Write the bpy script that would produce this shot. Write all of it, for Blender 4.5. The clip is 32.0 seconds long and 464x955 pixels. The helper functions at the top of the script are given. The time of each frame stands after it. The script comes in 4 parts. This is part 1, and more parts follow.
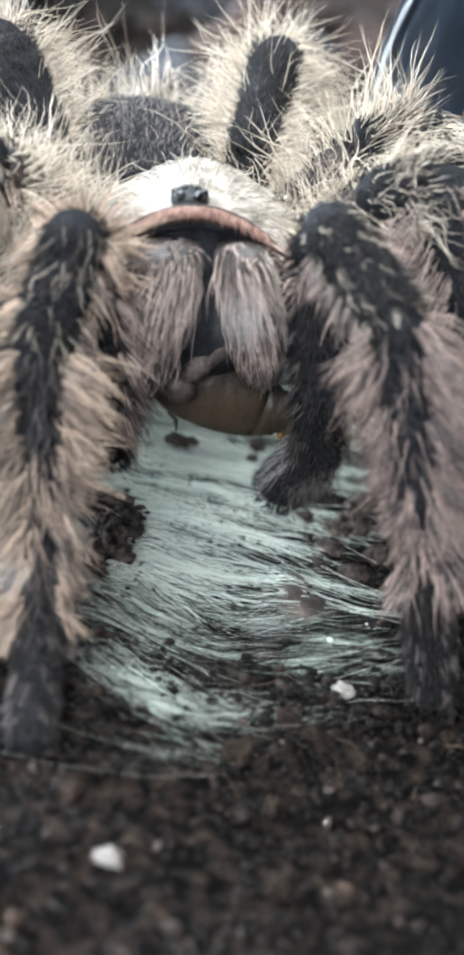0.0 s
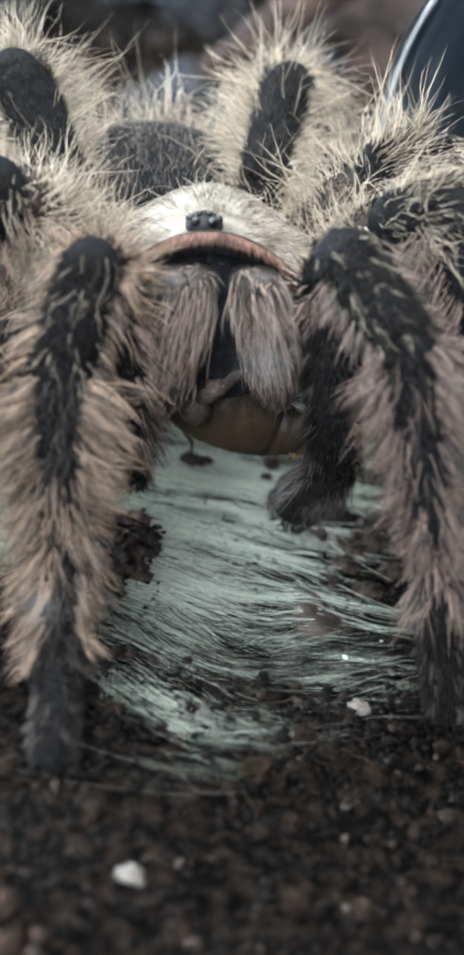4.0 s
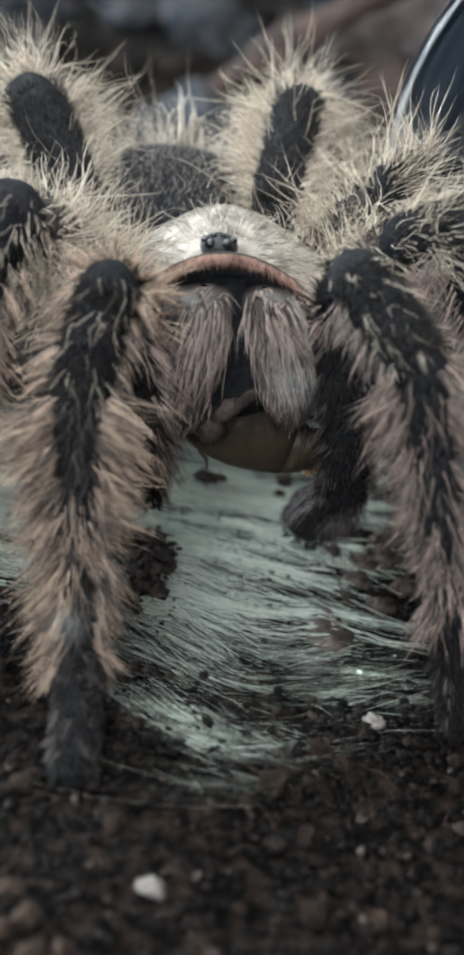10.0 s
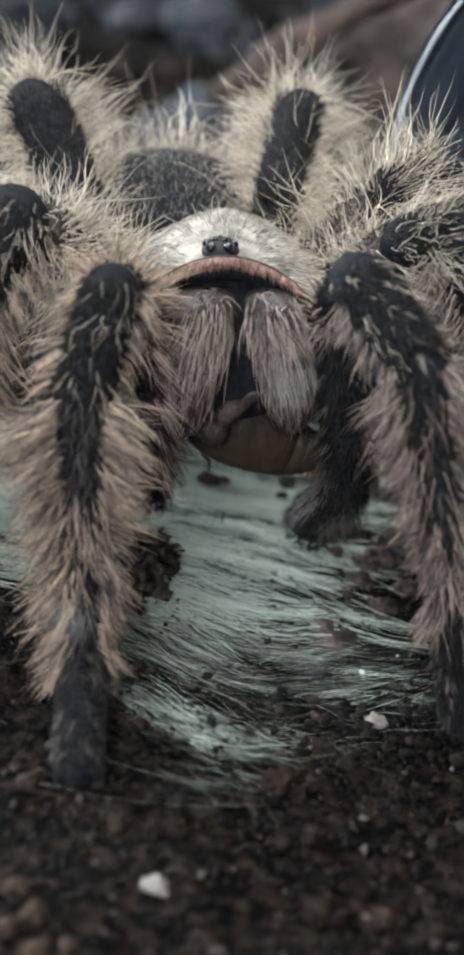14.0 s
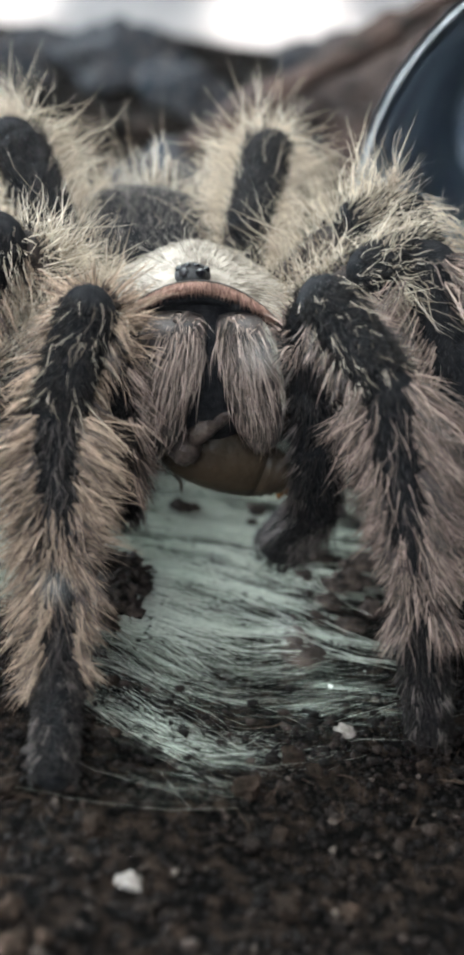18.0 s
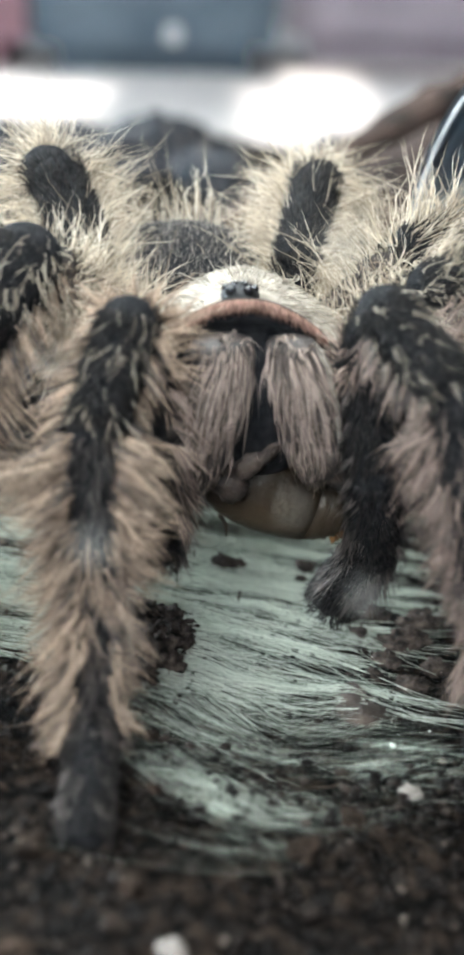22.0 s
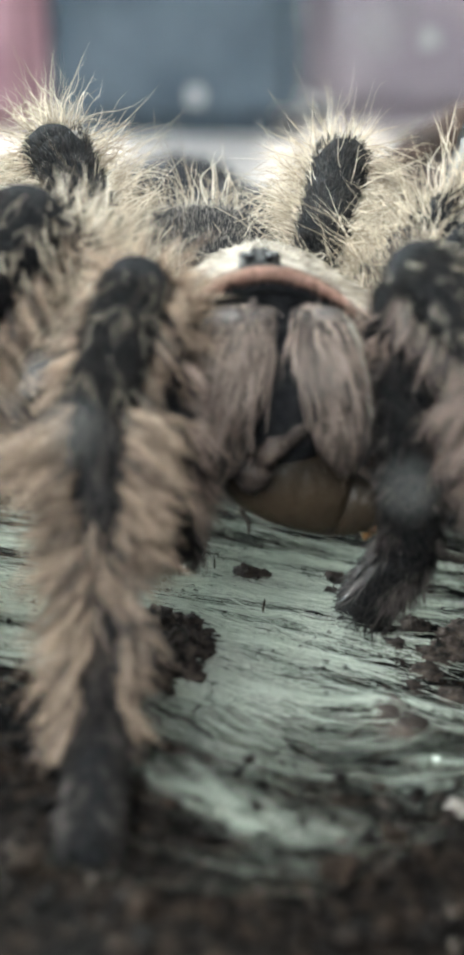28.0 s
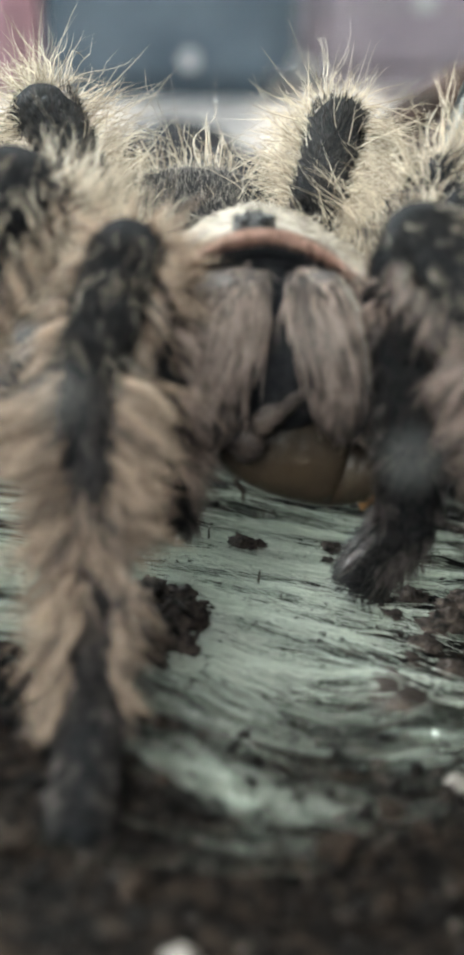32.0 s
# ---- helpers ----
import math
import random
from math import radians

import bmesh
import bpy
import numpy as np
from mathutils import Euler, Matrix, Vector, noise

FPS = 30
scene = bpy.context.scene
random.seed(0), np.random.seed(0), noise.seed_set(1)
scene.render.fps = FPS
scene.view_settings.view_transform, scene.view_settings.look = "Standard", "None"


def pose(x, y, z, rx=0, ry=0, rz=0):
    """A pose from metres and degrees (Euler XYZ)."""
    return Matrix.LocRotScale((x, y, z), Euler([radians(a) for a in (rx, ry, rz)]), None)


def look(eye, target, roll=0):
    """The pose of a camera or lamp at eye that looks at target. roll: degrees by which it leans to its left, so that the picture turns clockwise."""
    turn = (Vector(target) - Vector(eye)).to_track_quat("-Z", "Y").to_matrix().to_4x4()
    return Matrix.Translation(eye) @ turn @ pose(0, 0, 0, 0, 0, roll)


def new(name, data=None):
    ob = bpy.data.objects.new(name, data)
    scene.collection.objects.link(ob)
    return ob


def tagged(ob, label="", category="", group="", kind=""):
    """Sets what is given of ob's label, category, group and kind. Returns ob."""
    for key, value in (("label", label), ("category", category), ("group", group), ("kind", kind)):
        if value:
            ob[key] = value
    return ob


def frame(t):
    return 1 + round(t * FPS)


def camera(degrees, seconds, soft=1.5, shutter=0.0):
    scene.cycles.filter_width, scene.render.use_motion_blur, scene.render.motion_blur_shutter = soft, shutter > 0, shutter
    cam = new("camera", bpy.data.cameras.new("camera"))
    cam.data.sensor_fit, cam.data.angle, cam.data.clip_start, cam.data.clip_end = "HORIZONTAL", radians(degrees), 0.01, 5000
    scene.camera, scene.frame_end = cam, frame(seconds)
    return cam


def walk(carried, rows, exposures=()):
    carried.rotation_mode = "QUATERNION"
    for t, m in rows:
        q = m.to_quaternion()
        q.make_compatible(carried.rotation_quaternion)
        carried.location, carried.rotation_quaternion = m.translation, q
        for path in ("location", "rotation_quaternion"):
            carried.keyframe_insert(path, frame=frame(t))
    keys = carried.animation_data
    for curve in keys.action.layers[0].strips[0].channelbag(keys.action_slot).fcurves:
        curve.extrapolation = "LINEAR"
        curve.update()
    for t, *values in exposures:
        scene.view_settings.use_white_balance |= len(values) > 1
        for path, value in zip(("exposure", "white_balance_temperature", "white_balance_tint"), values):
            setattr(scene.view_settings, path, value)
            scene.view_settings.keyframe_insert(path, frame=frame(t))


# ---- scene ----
# A tarantula with prey in a terrarium. Sizes are written in centimetres and laid out in metres.
CM = 0.01

# ---------------------------------------------------------------- camera
PATH = [
    (0, 0.00396, -0.15263, 0.10038, 58.603, -2.235, 0.445),
    (0.5, 0.00356, -0.15329, 0.10111, 58.629, -2.244, 0.561),
    (1, 0.00353, -0.15314, 0.10059, 58.653, -2.036, 0.824),
    (1.5, 0.00354, -0.15300, 0.10111, 58.535, -1.844, 0.751),
    (2, 0.00361, -0.15283, 0.10134, 58.489, -1.800, 0.655),
    (2.5, 0.00364, -0.15347, 0.10210, 58.621, -1.876, 0.545),
    (3, 0.00334, -0.15369, 0.10238, 58.761, -1.941, 0.595),
    (3.5, 0.00324, -0.15390, 0.10267, 58.867, -1.775, 0.516),
    (5.5, 0.00286, -0.15441, 0.10328, 58.968, -1.464, 0.665),
    (6, 0.00277, -0.15452, 0.10314, 58.982, -1.375, 0.762),
    (6.5, 0.00269, -0.15446, 0.10306, 58.944, -1.366, 0.824),
    (7, 0.00255, -0.15487, 0.10348, 59.089, -1.370, 0.733),
    (7.5, 0.00264, -0.15486, 0.10346, 58.993, -1.426, 0.736),
    (8, 0.00261, -0.15494, 0.10350, 59.127, -1.379, 0.711),
    (8.5, 0.00266, -0.15498, 0.10372, 59.147, -1.354, 0.768),
    (9, 0.00239, -0.15513, 0.10384, 59.300, -1.347, 0.710),
    (9.5, 0.00237, -0.15571, 0.10419, 59.403, -1.339, 0.720),
    (10, 0.00223, -0.15601, 0.10432, 59.546, -1.335, 0.676),
    (10.5, 0.00214, -0.15605, 0.10432, 59.576, -1.300, 0.652),
    (11, 0.00217, -0.15609, 0.10418, 59.632, -1.296, 0.659),
    (11.5, 0.00218, -0.15646, 0.10422, 59.745, -1.312, 0.679),
    (12, 0.00211, -0.15666, 0.10443, 59.761, -1.365, 0.564),
    (12.5, 0.00226, -0.15703, 0.10452, 59.972, -1.354, 0.407),
    (13, 0.00254, -0.15733, 0.10487, 59.931, -1.307, 0.506),
    (13.5, 0.00238, -0.15726, 0.10474, 59.808, -1.238, 0.571),
    (14, 0.00240, -0.15713, 0.10472, 59.693, -1.015, 0.671),
    (14.5, 0.00225, -0.15819, 0.10517, 59.864, -1.005, 0.487),
    (16.5, 0.00257, -0.16585, 0.10727, 60.973, -1.228, 0.093),
    (17, 0.00207, -0.16569, 0.10499, 61.297, -1.249, 0.141),
    (17.5, 0.00206, -0.16542, 0.10303, 61.828, -1.506, -0.169),
    (18, 0.00211, -0.16465, 0.10167, 62.569, -1.634, -0.451),
    (18.5, 0.00154, -0.16484, 0.10088, 64.163, -1.772, -0.786),
    (19, 0.00168, -0.16458, 0.09893, 65.041, -1.548, -0.613),
    (19.5, 0.00118, -0.16394, 0.09658, 66.076, -1.286, -0.176),
    (20, 0.00053, -0.16318, 0.09378, 66.582, -1.357, 0.198),
    (20.5, 0.00058, -0.16327, 0.09225, 66.982, -1.391, 0.234),
    (21, 0.00105, -0.16248, 0.08992, 67.106, -1.514, 0.283),
    (21.5, 0.00167, -0.16058, 0.08786, 67.384, -1.328, 0.480),
    (22, 0.00033, -0.15623, 0.08542, 67.785, -1.079, 0.630),
    (22.5, -0.00072, -0.15262, 0.08213, 68.028, -1.449, 0.755),
    (23, 0.00023, -0.15085, 0.07912, 68.619, -1.731, 0.546),
    (23.5, -0.00028, -0.14846, 0.07634, 68.837, -1.916, 0.138),
    (24, -0.00107, -0.14700, 0.07304, 69.508, -1.895, 0.167),
    (24.5, -0.00030, -0.14632, 0.07152, 69.929, -1.775, -0.028),
    (25, 0.00039, -0.14484, 0.07101, 70.252, -1.407, -0.580),
    (25.5, 0.00140, -0.14231, 0.06998, 69.782, -0.853, -0.020),
    (26, 0.00111, -0.14233, 0.06995, 69.245, -0.385, 1.043),
    (26.5, 0.00089, -0.14331, 0.07049, 69.489, -0.179, 1.424),
    (28.5, 0.00121, -0.14605, 0.07102, 71.178, -0.052, 1.455),
    (29, 0.00044, -0.14583, 0.07107, 71.200, -0.115, 1.157),
    (29.5, 0.00047, -0.14559, 0.07113, 71.018, -0.090, 1.213),
    (30, 0.00125, -0.14528, 0.07108, 70.872, -0.000, 1.342),
    (30.5, 0.00127, -0.14519, 0.07102, 70.854, -0.004, 1.381),
    (31, 0.00114, -0.14392, 0.07074, 70.473, 0.013, 1.320),
    (31.5, 0.00134, -0.14361, 0.07022, 70.130, 0.057, 1.296),
    (32, 0.00122, -0.14256, 0.06995, 69.665, 0.014, 1.266),
]

cam = camera(18.5, 32.0, soft=4.0)
walk(cam, [(t, pose(x, y, z, rx, ry, rz)) for t, x, y, z, rx, ry, rz in PATH],
     exposures=[(0.0, 1.12, 6000, 13), (0.8, 0.92, 6020, 13), (2.0, 0.84, 6050, 13), (3.5, 0.68, 6100, 12), (6.0, 0.26, 6160, 12), (14.0, 0.26, 6150, 12), (17.0, 0.33, 6170, 12), (18.0, 0.43, 6240, 11), (18.9, 0.66, 6260, 11), (20.0, 0.74, 6260, 10), (22.0, 0.82, 6260, 9), (26.0, 0.80, 6330, 8), (32.0, 0.64, 6540, 7)])
# close-up lens with a shallow field, focused behind the eyes
cam.data.dof.use_dof = True
cam.data.dof.focus_distance = 0.170
cam.data.dof.aperture_fstop = 29.0

# ---------------------------------------------------------------- light
world = bpy.data.worlds.new("world")
scene.world = world
world.use_nodes = True
wt = world.node_tree
sky = wt.nodes.new("ShaderNodeTexSky")
sky.sky_type, sky.sun_disc = "NISHITA", False
sky.sun_elevation, sky.sun_rotation = radians(76), radians(0)
wt.links.new(sky.outputs["Color"], wt.nodes["Background"].inputs["Color"])
wt.nodes["Background"].inputs["Strength"].default_value = 0.12

sun = new("sun", bpy.data.lights.new("sun", "SUN"))
sun.data.energy, sun.data.angle, sun.data.color = 5.0, radians(1.0), (1.0, 0.95, 0.88)
SUN_DIR = Vector((0.0, -0.25, -1.0)).normalized()
sun.matrix_world = Matrix.Translation((0, 2, 2)) @ SUN_DIR.to_track_quat("-Z", "Y").to_matrix().to_4x4()


def area_lamp(name, eye, target, w, h, power, color):
    lamp = new(name, bpy.data.lights.new(name, "AREA"))
    lamp.data.shape, lamp.data.size, lamp.data.size_y = "RECTANGLE", w, h
    lamp.data.energy, lamp.data.color = power, color
    lamp.matrix_world = look(eye, target)
    return lamp


# unseen fill lamps, added to brighten the spider from above and from the front
area_lamp("top_fill", (-0.03, 0.07, 0.265), (-0.02, 0.05, 0.0), 0.32, 0.22, 1.3, (0.94, 1.0, 0.97))
area_lamp("front_fill", (-0.20, -0.85, 0.62), (0.0, 0.0, 0.02), 0.5, 0.5, 6.0, (0.93, 0.98, 1.0))
# cool side light in an unseen opening added to the west wall
area_lamp("west_fill", (-1.09, 0.70, 0.42), (0.0, 0.03, 0.01), 0.48, 0.38, 24.0, (0.82, 0.95, 1.0))


# ---------------------------------------------------------------- materials
def material(name, color, rough=0.6, spec=0.3, metal=0.0):
    m = bpy.data.materials.new(name)
    m.use_nodes = True
    b = m.node_tree.nodes["Principled BSDF"]
    b.inputs["Base Color"].default_value = (*color, 1)
    b.inputs["Roughness"].default_value = rough
    b.inputs["Specular IOR Level"].default_value = spec
    b.inputs["Metallic"].default_value = metal
    return m


def noisy(name, dark, light, scale, rough=0.7, bump=0.3, bump_scale=None, spec=0.25, detail=6.0, lo=0.35, hi=0.68):
    """Two colours mixed by noise at two scales, with relief."""
    m = material(name, light, rough, spec)
    nt = m.node_tree
    b = nt.nodes["Principled BSDF"]
    co = nt.nodes.new("ShaderNodeTexCoord")
    n1, n2 = nt.nodes.new("ShaderNodeTexNoise"), nt.nodes.new("ShaderNodeTexNoise")
    n1.inputs["Scale"].default_value, n1.inputs["Detail"].default_value = scale, detail
    n2.inputs["Scale"].default_value, n2.inputs["Detail"].default_value = bump_scale or scale * 4, 4.0
    mix = nt.nodes.new("ShaderNodeMix")
    mix.data_type = "RGBA"
    mix.inputs["A"].default_value, mix.inputs["B"].default_value = (*dark, 1), (*light, 1)
    ramp = nt.nodes.new("ShaderNodeMapRange")
    ramp.inputs["From Min"].default_value, ramp.inputs["From Max"].default_value = lo, hi
    bp = nt.nodes.new("ShaderNodeBump")
    bp.inputs["Strength"].default_value, bp.inputs["Distance"].default_value = bump, 0.0006
    for n in (n1, n2):
        nt.links.new(co.outputs["Object"], n.inputs["Vector"])
    nt.links.new(n1.outputs["Fac"], ramp.inputs["Value"])
    nt.links.new(ramp.outputs["Result"], mix.inputs["Factor"])
    nt.links.new(mix.outputs["Result"], b.inputs["Base Color"])
    nt.links.new(n2.outputs["Fac"], bp.inputs["Height"])
    nt.links.new(bp.outputs["Normal"], b.inputs["Normal"])
    return m


def hair_material(name, c1, c2, rough=0.45, glow=0.35, spec=0.35, skew=1.0):
    """Setae: each strand takes its own tone between two colours; some light passes through."""
    m = material(name, c1, rough, spec)
    nt = m.node_tree
    b = nt.nodes["Principled BSDF"]
    geo = nt.nodes.new("ShaderNodeNewGeometry")
    mix = nt.nodes.new("ShaderNodeMix")
    mix.data_type = "RGBA"
    mix.inputs["A"].default_value, mix.inputs["B"].default_value = (*c1, 1), (*c2, 1)
    power = nt.nodes.new("ShaderNodeMath")
    power.operation = "POWER"
    power.inputs[1].default_value = skew
    nt.links.new(geo.outputs["Random Per Island"], power.inputs[0])
    nt.links.new(power.outputs["Value"], mix.inputs["Factor"])
    nt.links.new(mix.outputs["Result"], b.inputs["Base Color"])
    tr = nt.nodes.new("ShaderNodeBsdfTranslucent")
    sh = nt.nodes.new("ShaderNodeMixShader")
    sh.inputs["Fac"].default_value = glow
    nt.links.new(mix.outputs["Result"], tr.inputs["Color"])
    nt.links.new(b.outputs["BSDF"], sh.inputs[1])
    nt.links.new(tr.outputs["BSDF"], sh.inputs[2])
    nt.links.new(sh.outputs["Shader"], nt.nodes["Material Output"].inputs["Surface"])
    return m


M_VELVET = noisy("black_velvet_cuticle", (0.007, 0.0075, 0.009), (0.020, 0.0195, 0.021), 900, 0.8, 0.5, spec=0.08)
M_BROWNSKIN = noisy("brown_cuticle", (0.018, 0.014, 0.012), (0.070, 0.053, 0.045), 500, 0.6, 0.4)
M_CREAM = hair_material("cream_setae", (0.32, 0.25, 0.18), (0.88, 0.785, 0.64), glow=0.28)
M_TAN = hair_material("tan_setae", (0.14, 0.099, 0.073), (0.76, 0.57, 0.425), glow=0.18, skew=1.25)
M_SLATE = hair_material("slate_brown_setae", (0.04, 0.034, 0.032), (0.17, 0.138, 0.125), glow=0.15)
M_SHEEN_FUZZ = hair_material("grey_brown_sheen_fuzz", (0.07, 0.062, 0.056), (0.34, 0.30, 0.265), glow=0.25)
M_MAUVE = hair_material("mauve_grey_setae", (0.07, 0.053, 0.046), (0.54, 0.42, 0.355), glow=0.15)
M_ROSY = hair_material("rosy_tan_setae", (0.070, 0.049, 0.041), (0.60, 0.45, 0.375), glow=0.18, skew=1.6)
M_DARKHAIR = hair_material("black_setae", (0.009, 0.009, 0.010), (0.040, 0.034, 0.031), glow=0.1, spec=0.15)
M_PALECOAT = hair_material("pale_coat_setae", (0.21, 0.18, 0.145), (0.70, 0.64, 0.55), spec=0.3)
M_ORANGE = hair_material("orange_setae", (0.14, 0.072, 0.055), (0.66, 0.41, 0.32))
M_PALESKIN = noisy("pale_carapace", (0.11, 0.09, 0.072), (0.50, 0.445, 0.375), 230, 0.6, 0.5)
M_MOUND = noisy("glossy_black_mound", (0.005, 0.005, 0.006), (0.014, 0.014, 0.016), 1200, 0.42, 0.4, spec=0.3)
M_JAW = noisy("brown_jaw_cuticle", (0.020, 0.016, 0.0155), (0.080, 0.064, 0.058), 260, 0.5, 0.5, 900, spec=0.35)
M_EYE = material("eye_lens", (0.006, 0.006, 0.008), 0.08, 0.8)


# ---------------------------------------------------------------- mesh soup
rng = np.random.RandomState(7)


def unit(v):
    v = np.asarray(v, float)
    return v / np.maximum(np.linalg.norm(v, axis=-1, keepdims=True), 1e-9)


class Soup:
    """Collects surfaces and strands of one mesh, in centimetres."""

    def __init__(self):
        self.v, self.q, self.t, self.qm, self.tm, self.n = [], [], [], [], [], 0

    def put(self, verts, quads=None, tris=None, mat=0):
        self.v.append(verts)
        if quads is not None and len(quads):
            self.q.append(quads + self.n), self.qm.append(np.full(len(quads), mat))
        if tris is not None and len(tris):
            self.t.append(tris + self.n), self.tm.append(np.full(len(tris), mat))
        self.n += len(verts)

    def tube(self, pts, radii, mat=0, sides=14, flat=1.0, up=(0, 0, 1)):
        """A closed tube through pts; radii one for each; flat squeezes it along up."""
        pts, radii = np.asarray(pts, float), np.asarray(radii, float)
        ax = unit(np.gradient(pts, axis=0))
        e1 = unit(np.cross(ax, np.asarray(up, float) + 1e-4))
        e2 = np.cross(e1, ax)
        th = np.arange(sides) / sides * 2 * np.pi
        ring = pts[:, None] + radii[:, None, None] * (np.cos(th)[None, :, None] * e1[:, None] + flat * np.sin(th)[None, :, None] * e2[:, None])
        n = len(pts)
        i, j = np.meshgrid(np.arange(n - 1), np.arange(sides), indexing="ij")
        i, j = i.ravel(), j.ravel()
        k = (j + 1) % sides
        quads = np.stack([i * sides + j, i * sides + k, (i + 1) * sides + k, (i + 1) * sides + j], 1)
        v = np.concatenate([ring.reshape(-1, 3), pts[:1], pts[-1:]])
        j = np.arange(sides)
        k = (j + 1) % sides
        tris = np.concatenate([np.stack([k, j, np.full(sides, n * sides)], 1),
                               np.stack([(n - 1) * sides + j, (n - 1) * sides + k, np.full(sides, n * sides + 1)], 1)])
        self.put(v, quads, tris, mat)

    def ball(self, c, r, mat=0, rings=14, sides=20, wob=0.0, rot=None, power=1.0, under=1.0):
        th = np.linspace(0, np.pi, rings + 2)[1:-1]
        ph = np.arange(sides) / sides * 2 * np.pi
        d = np.stack([np.sin(th)[:, None] * np.cos(ph), np.sin(th)[:, None] * np.sin(ph), np.cos(th)[:, None] + 0 * ph], -1).reshape(-1, 3)
        d = np.concatenate([d, [[0, 0, 1], [0, 0, -1]]])
        k = 1 + wob * (rng.rand(len(d), 1) - 0.5)
        v = np.sign(d) * np.abs(d) ** power * np.asarray(r, float) * k
        v[:, 2] *= np.where(v[:, 2] < 0, under, 1.0)
        if rot is not None:
            v = v @ np.array(rot.to_3x3()).T
        v = v + np.asarray(c, float)
        i, j = np.meshgrid(np.arange(rings - 1), np.arange(sides), indexing="ij")
        i, j = i.ravel(), j.ravel()
        k = (j + 1) % sides
        quads = np.stack([i * sides + j, (i + 1) * sides + j, (i + 1) * sides + k, i * sides + k], 1)
        j = np.arange(sides)
        k = (j + 1) % sides
        a, b = rings * sides, rings * sides + 1
        tris = np.concatenate([np.stack([j, k, 0 * j + a], 1), np.stack([(rings - 1) * sides + k, (rings - 1) * sides + j, 0 * j + b], 1)])
        self.put(v, quads, tris, mat)

    def hairs(self, roots, dirs, length, radius, bend, mat=0, seg=4, wave=0.12):
        """Tapered three-sided strands that bend towards bend."""
        roots, dirs = np.asarray(roots, float), unit(dirs)
        n = len(roots)
        if n == 0:
            return
        length = np.broadcast_to(np.asarray(length, float), (n,))
        radius = np.broadcast_to(np.asarray(radius, float), (n,))
        bend = np.broadcast_to(np.asarray(bend, float), (n, 3))
        curl = rng.normal(size=(n, 3)) * wave
        s = np.linspace(0, 1, seg + 1)
        pts = roots[:, None] + length[:, None, None] * (dirs[:, None] * s[None, :, None] + (bend + curl)[:, None] * (s**2)[None, :, None])
        wob = rng.normal(size=(n, 3)) * wave * 0.35
        pts = pts + length[:, None, None] * wob[:, None] * np.sin(s * 5.5)[None, :, None]
        e1 = unit(np.cross(dirs, rng.normal(size=(n, 3))))
        e2 = np.cross(dirs, e1)
        taper = (1 - s[:-1] ** 2 * 0.85)
        a = np.array([0, 2.0944, 4.18879])
        off = np.cos(a)[None, :, None] * e1[:, None] + np.sin(a)[None, :, None] * e2[:, None]
        ring = pts[:, :-1, None] + radius[:, None, None, None] * taper[None, :, None, None] * off[:, None]
        v = np.concatenate([ring.reshape(n, -1, 3), pts[:, -1:]], 1)
        per = 3 * seg + 1
        qs, ts = [], []
        for i in range(seg - 1):
            for j in range(3):
                k = (j + 1) % 3
                qs.append([i * 3 + j, i * 3 + k, (i + 1) * 3 + k, (i + 1) * 3 + j])
        for j in range(3):
            ts.append([(seg - 1) * 3 + j, (seg - 1) * 3 + (j + 1) % 3, 3 * seg])
        base = (np.arange(n) * per)[:, None, None]
        self.put(v.reshape(-1, 3), (base + np.array(qs)).reshape(-1, 4), (base + np.array(ts)).reshape(-1, 3), mat)

    def mesh(self, name, mats, smooth=True):
        me = bpy.data.meshes.new(name)
        v = np.concatenate(self.v) * CM
        q = np.concatenate(self.q) if self.q else np.zeros((0, 4), int)
        t = np.concatenate(self.t) if self.t else np.zeros((0, 3), int)
        me.vertices.add(len(v))
        me.vertices.foreach_set("co", v.astype(np.float32).ravel())
        loops = np.concatenate([q.ravel(), t.ravel()]).astype(np.int32)
        me.loops.add(len(loops))
        me.loops.foreach_set("vertex_index", loops)
        me.polygons.add(len(q) + len(t))
        start = np.concatenate([np.arange(len(q)) * 4, len(q) * 4 + np.arange(len(t)) * 3]).astype(np.int32)
        me.polygons.foreach_set("loop_start", start)
        me.polygons.foreach_set("material_index", np.concatenate([*self.qm, *self.tm]).astype(np.int32))
        me.polygons.foreach_set("use_smooth", np.full(len(start), smooth))
        for m in mats:
            me.materials.append(m)
        me.update(calc_edges=True)
        return me


def part(name, soup, mats, parent, label="", smooth=True):
    ob = new(name, soup.mesh(name, mats, smooth))
    ob.parent = parent
    if label:
        tagged(ob, label=label)
    return ob


def thing(name, label, category, soup=None, mats=(), group="", kind="", smooth=True):
    ob = new(name, soup.mesh(name, mats, smooth) if soup else None)
    return tagged(ob, label, category, group, kind)


# ---------------------------------------------------------------- noise
_lat = np.random.RandomState(3).rand(256, 256)


def vnoise(x, y):
    xi, yi = np.floor(x).astype(int), np.floor(y).astype(int)
    fx, fy = x - xi, y - yi
    fx, fy = fx * fx * (3 - 2 * fx), fy * fy * (3 - 2 * fy)
    g = lambda a, b: _lat[a % 256, b % 256]
    return (g(xi, yi) * (1 - fx) + g(xi + 1, yi) * fx) * (1 - fy) + (g(xi, yi + 1) * (1 - fx) + g(xi + 1, yi + 1) * fx) * fy


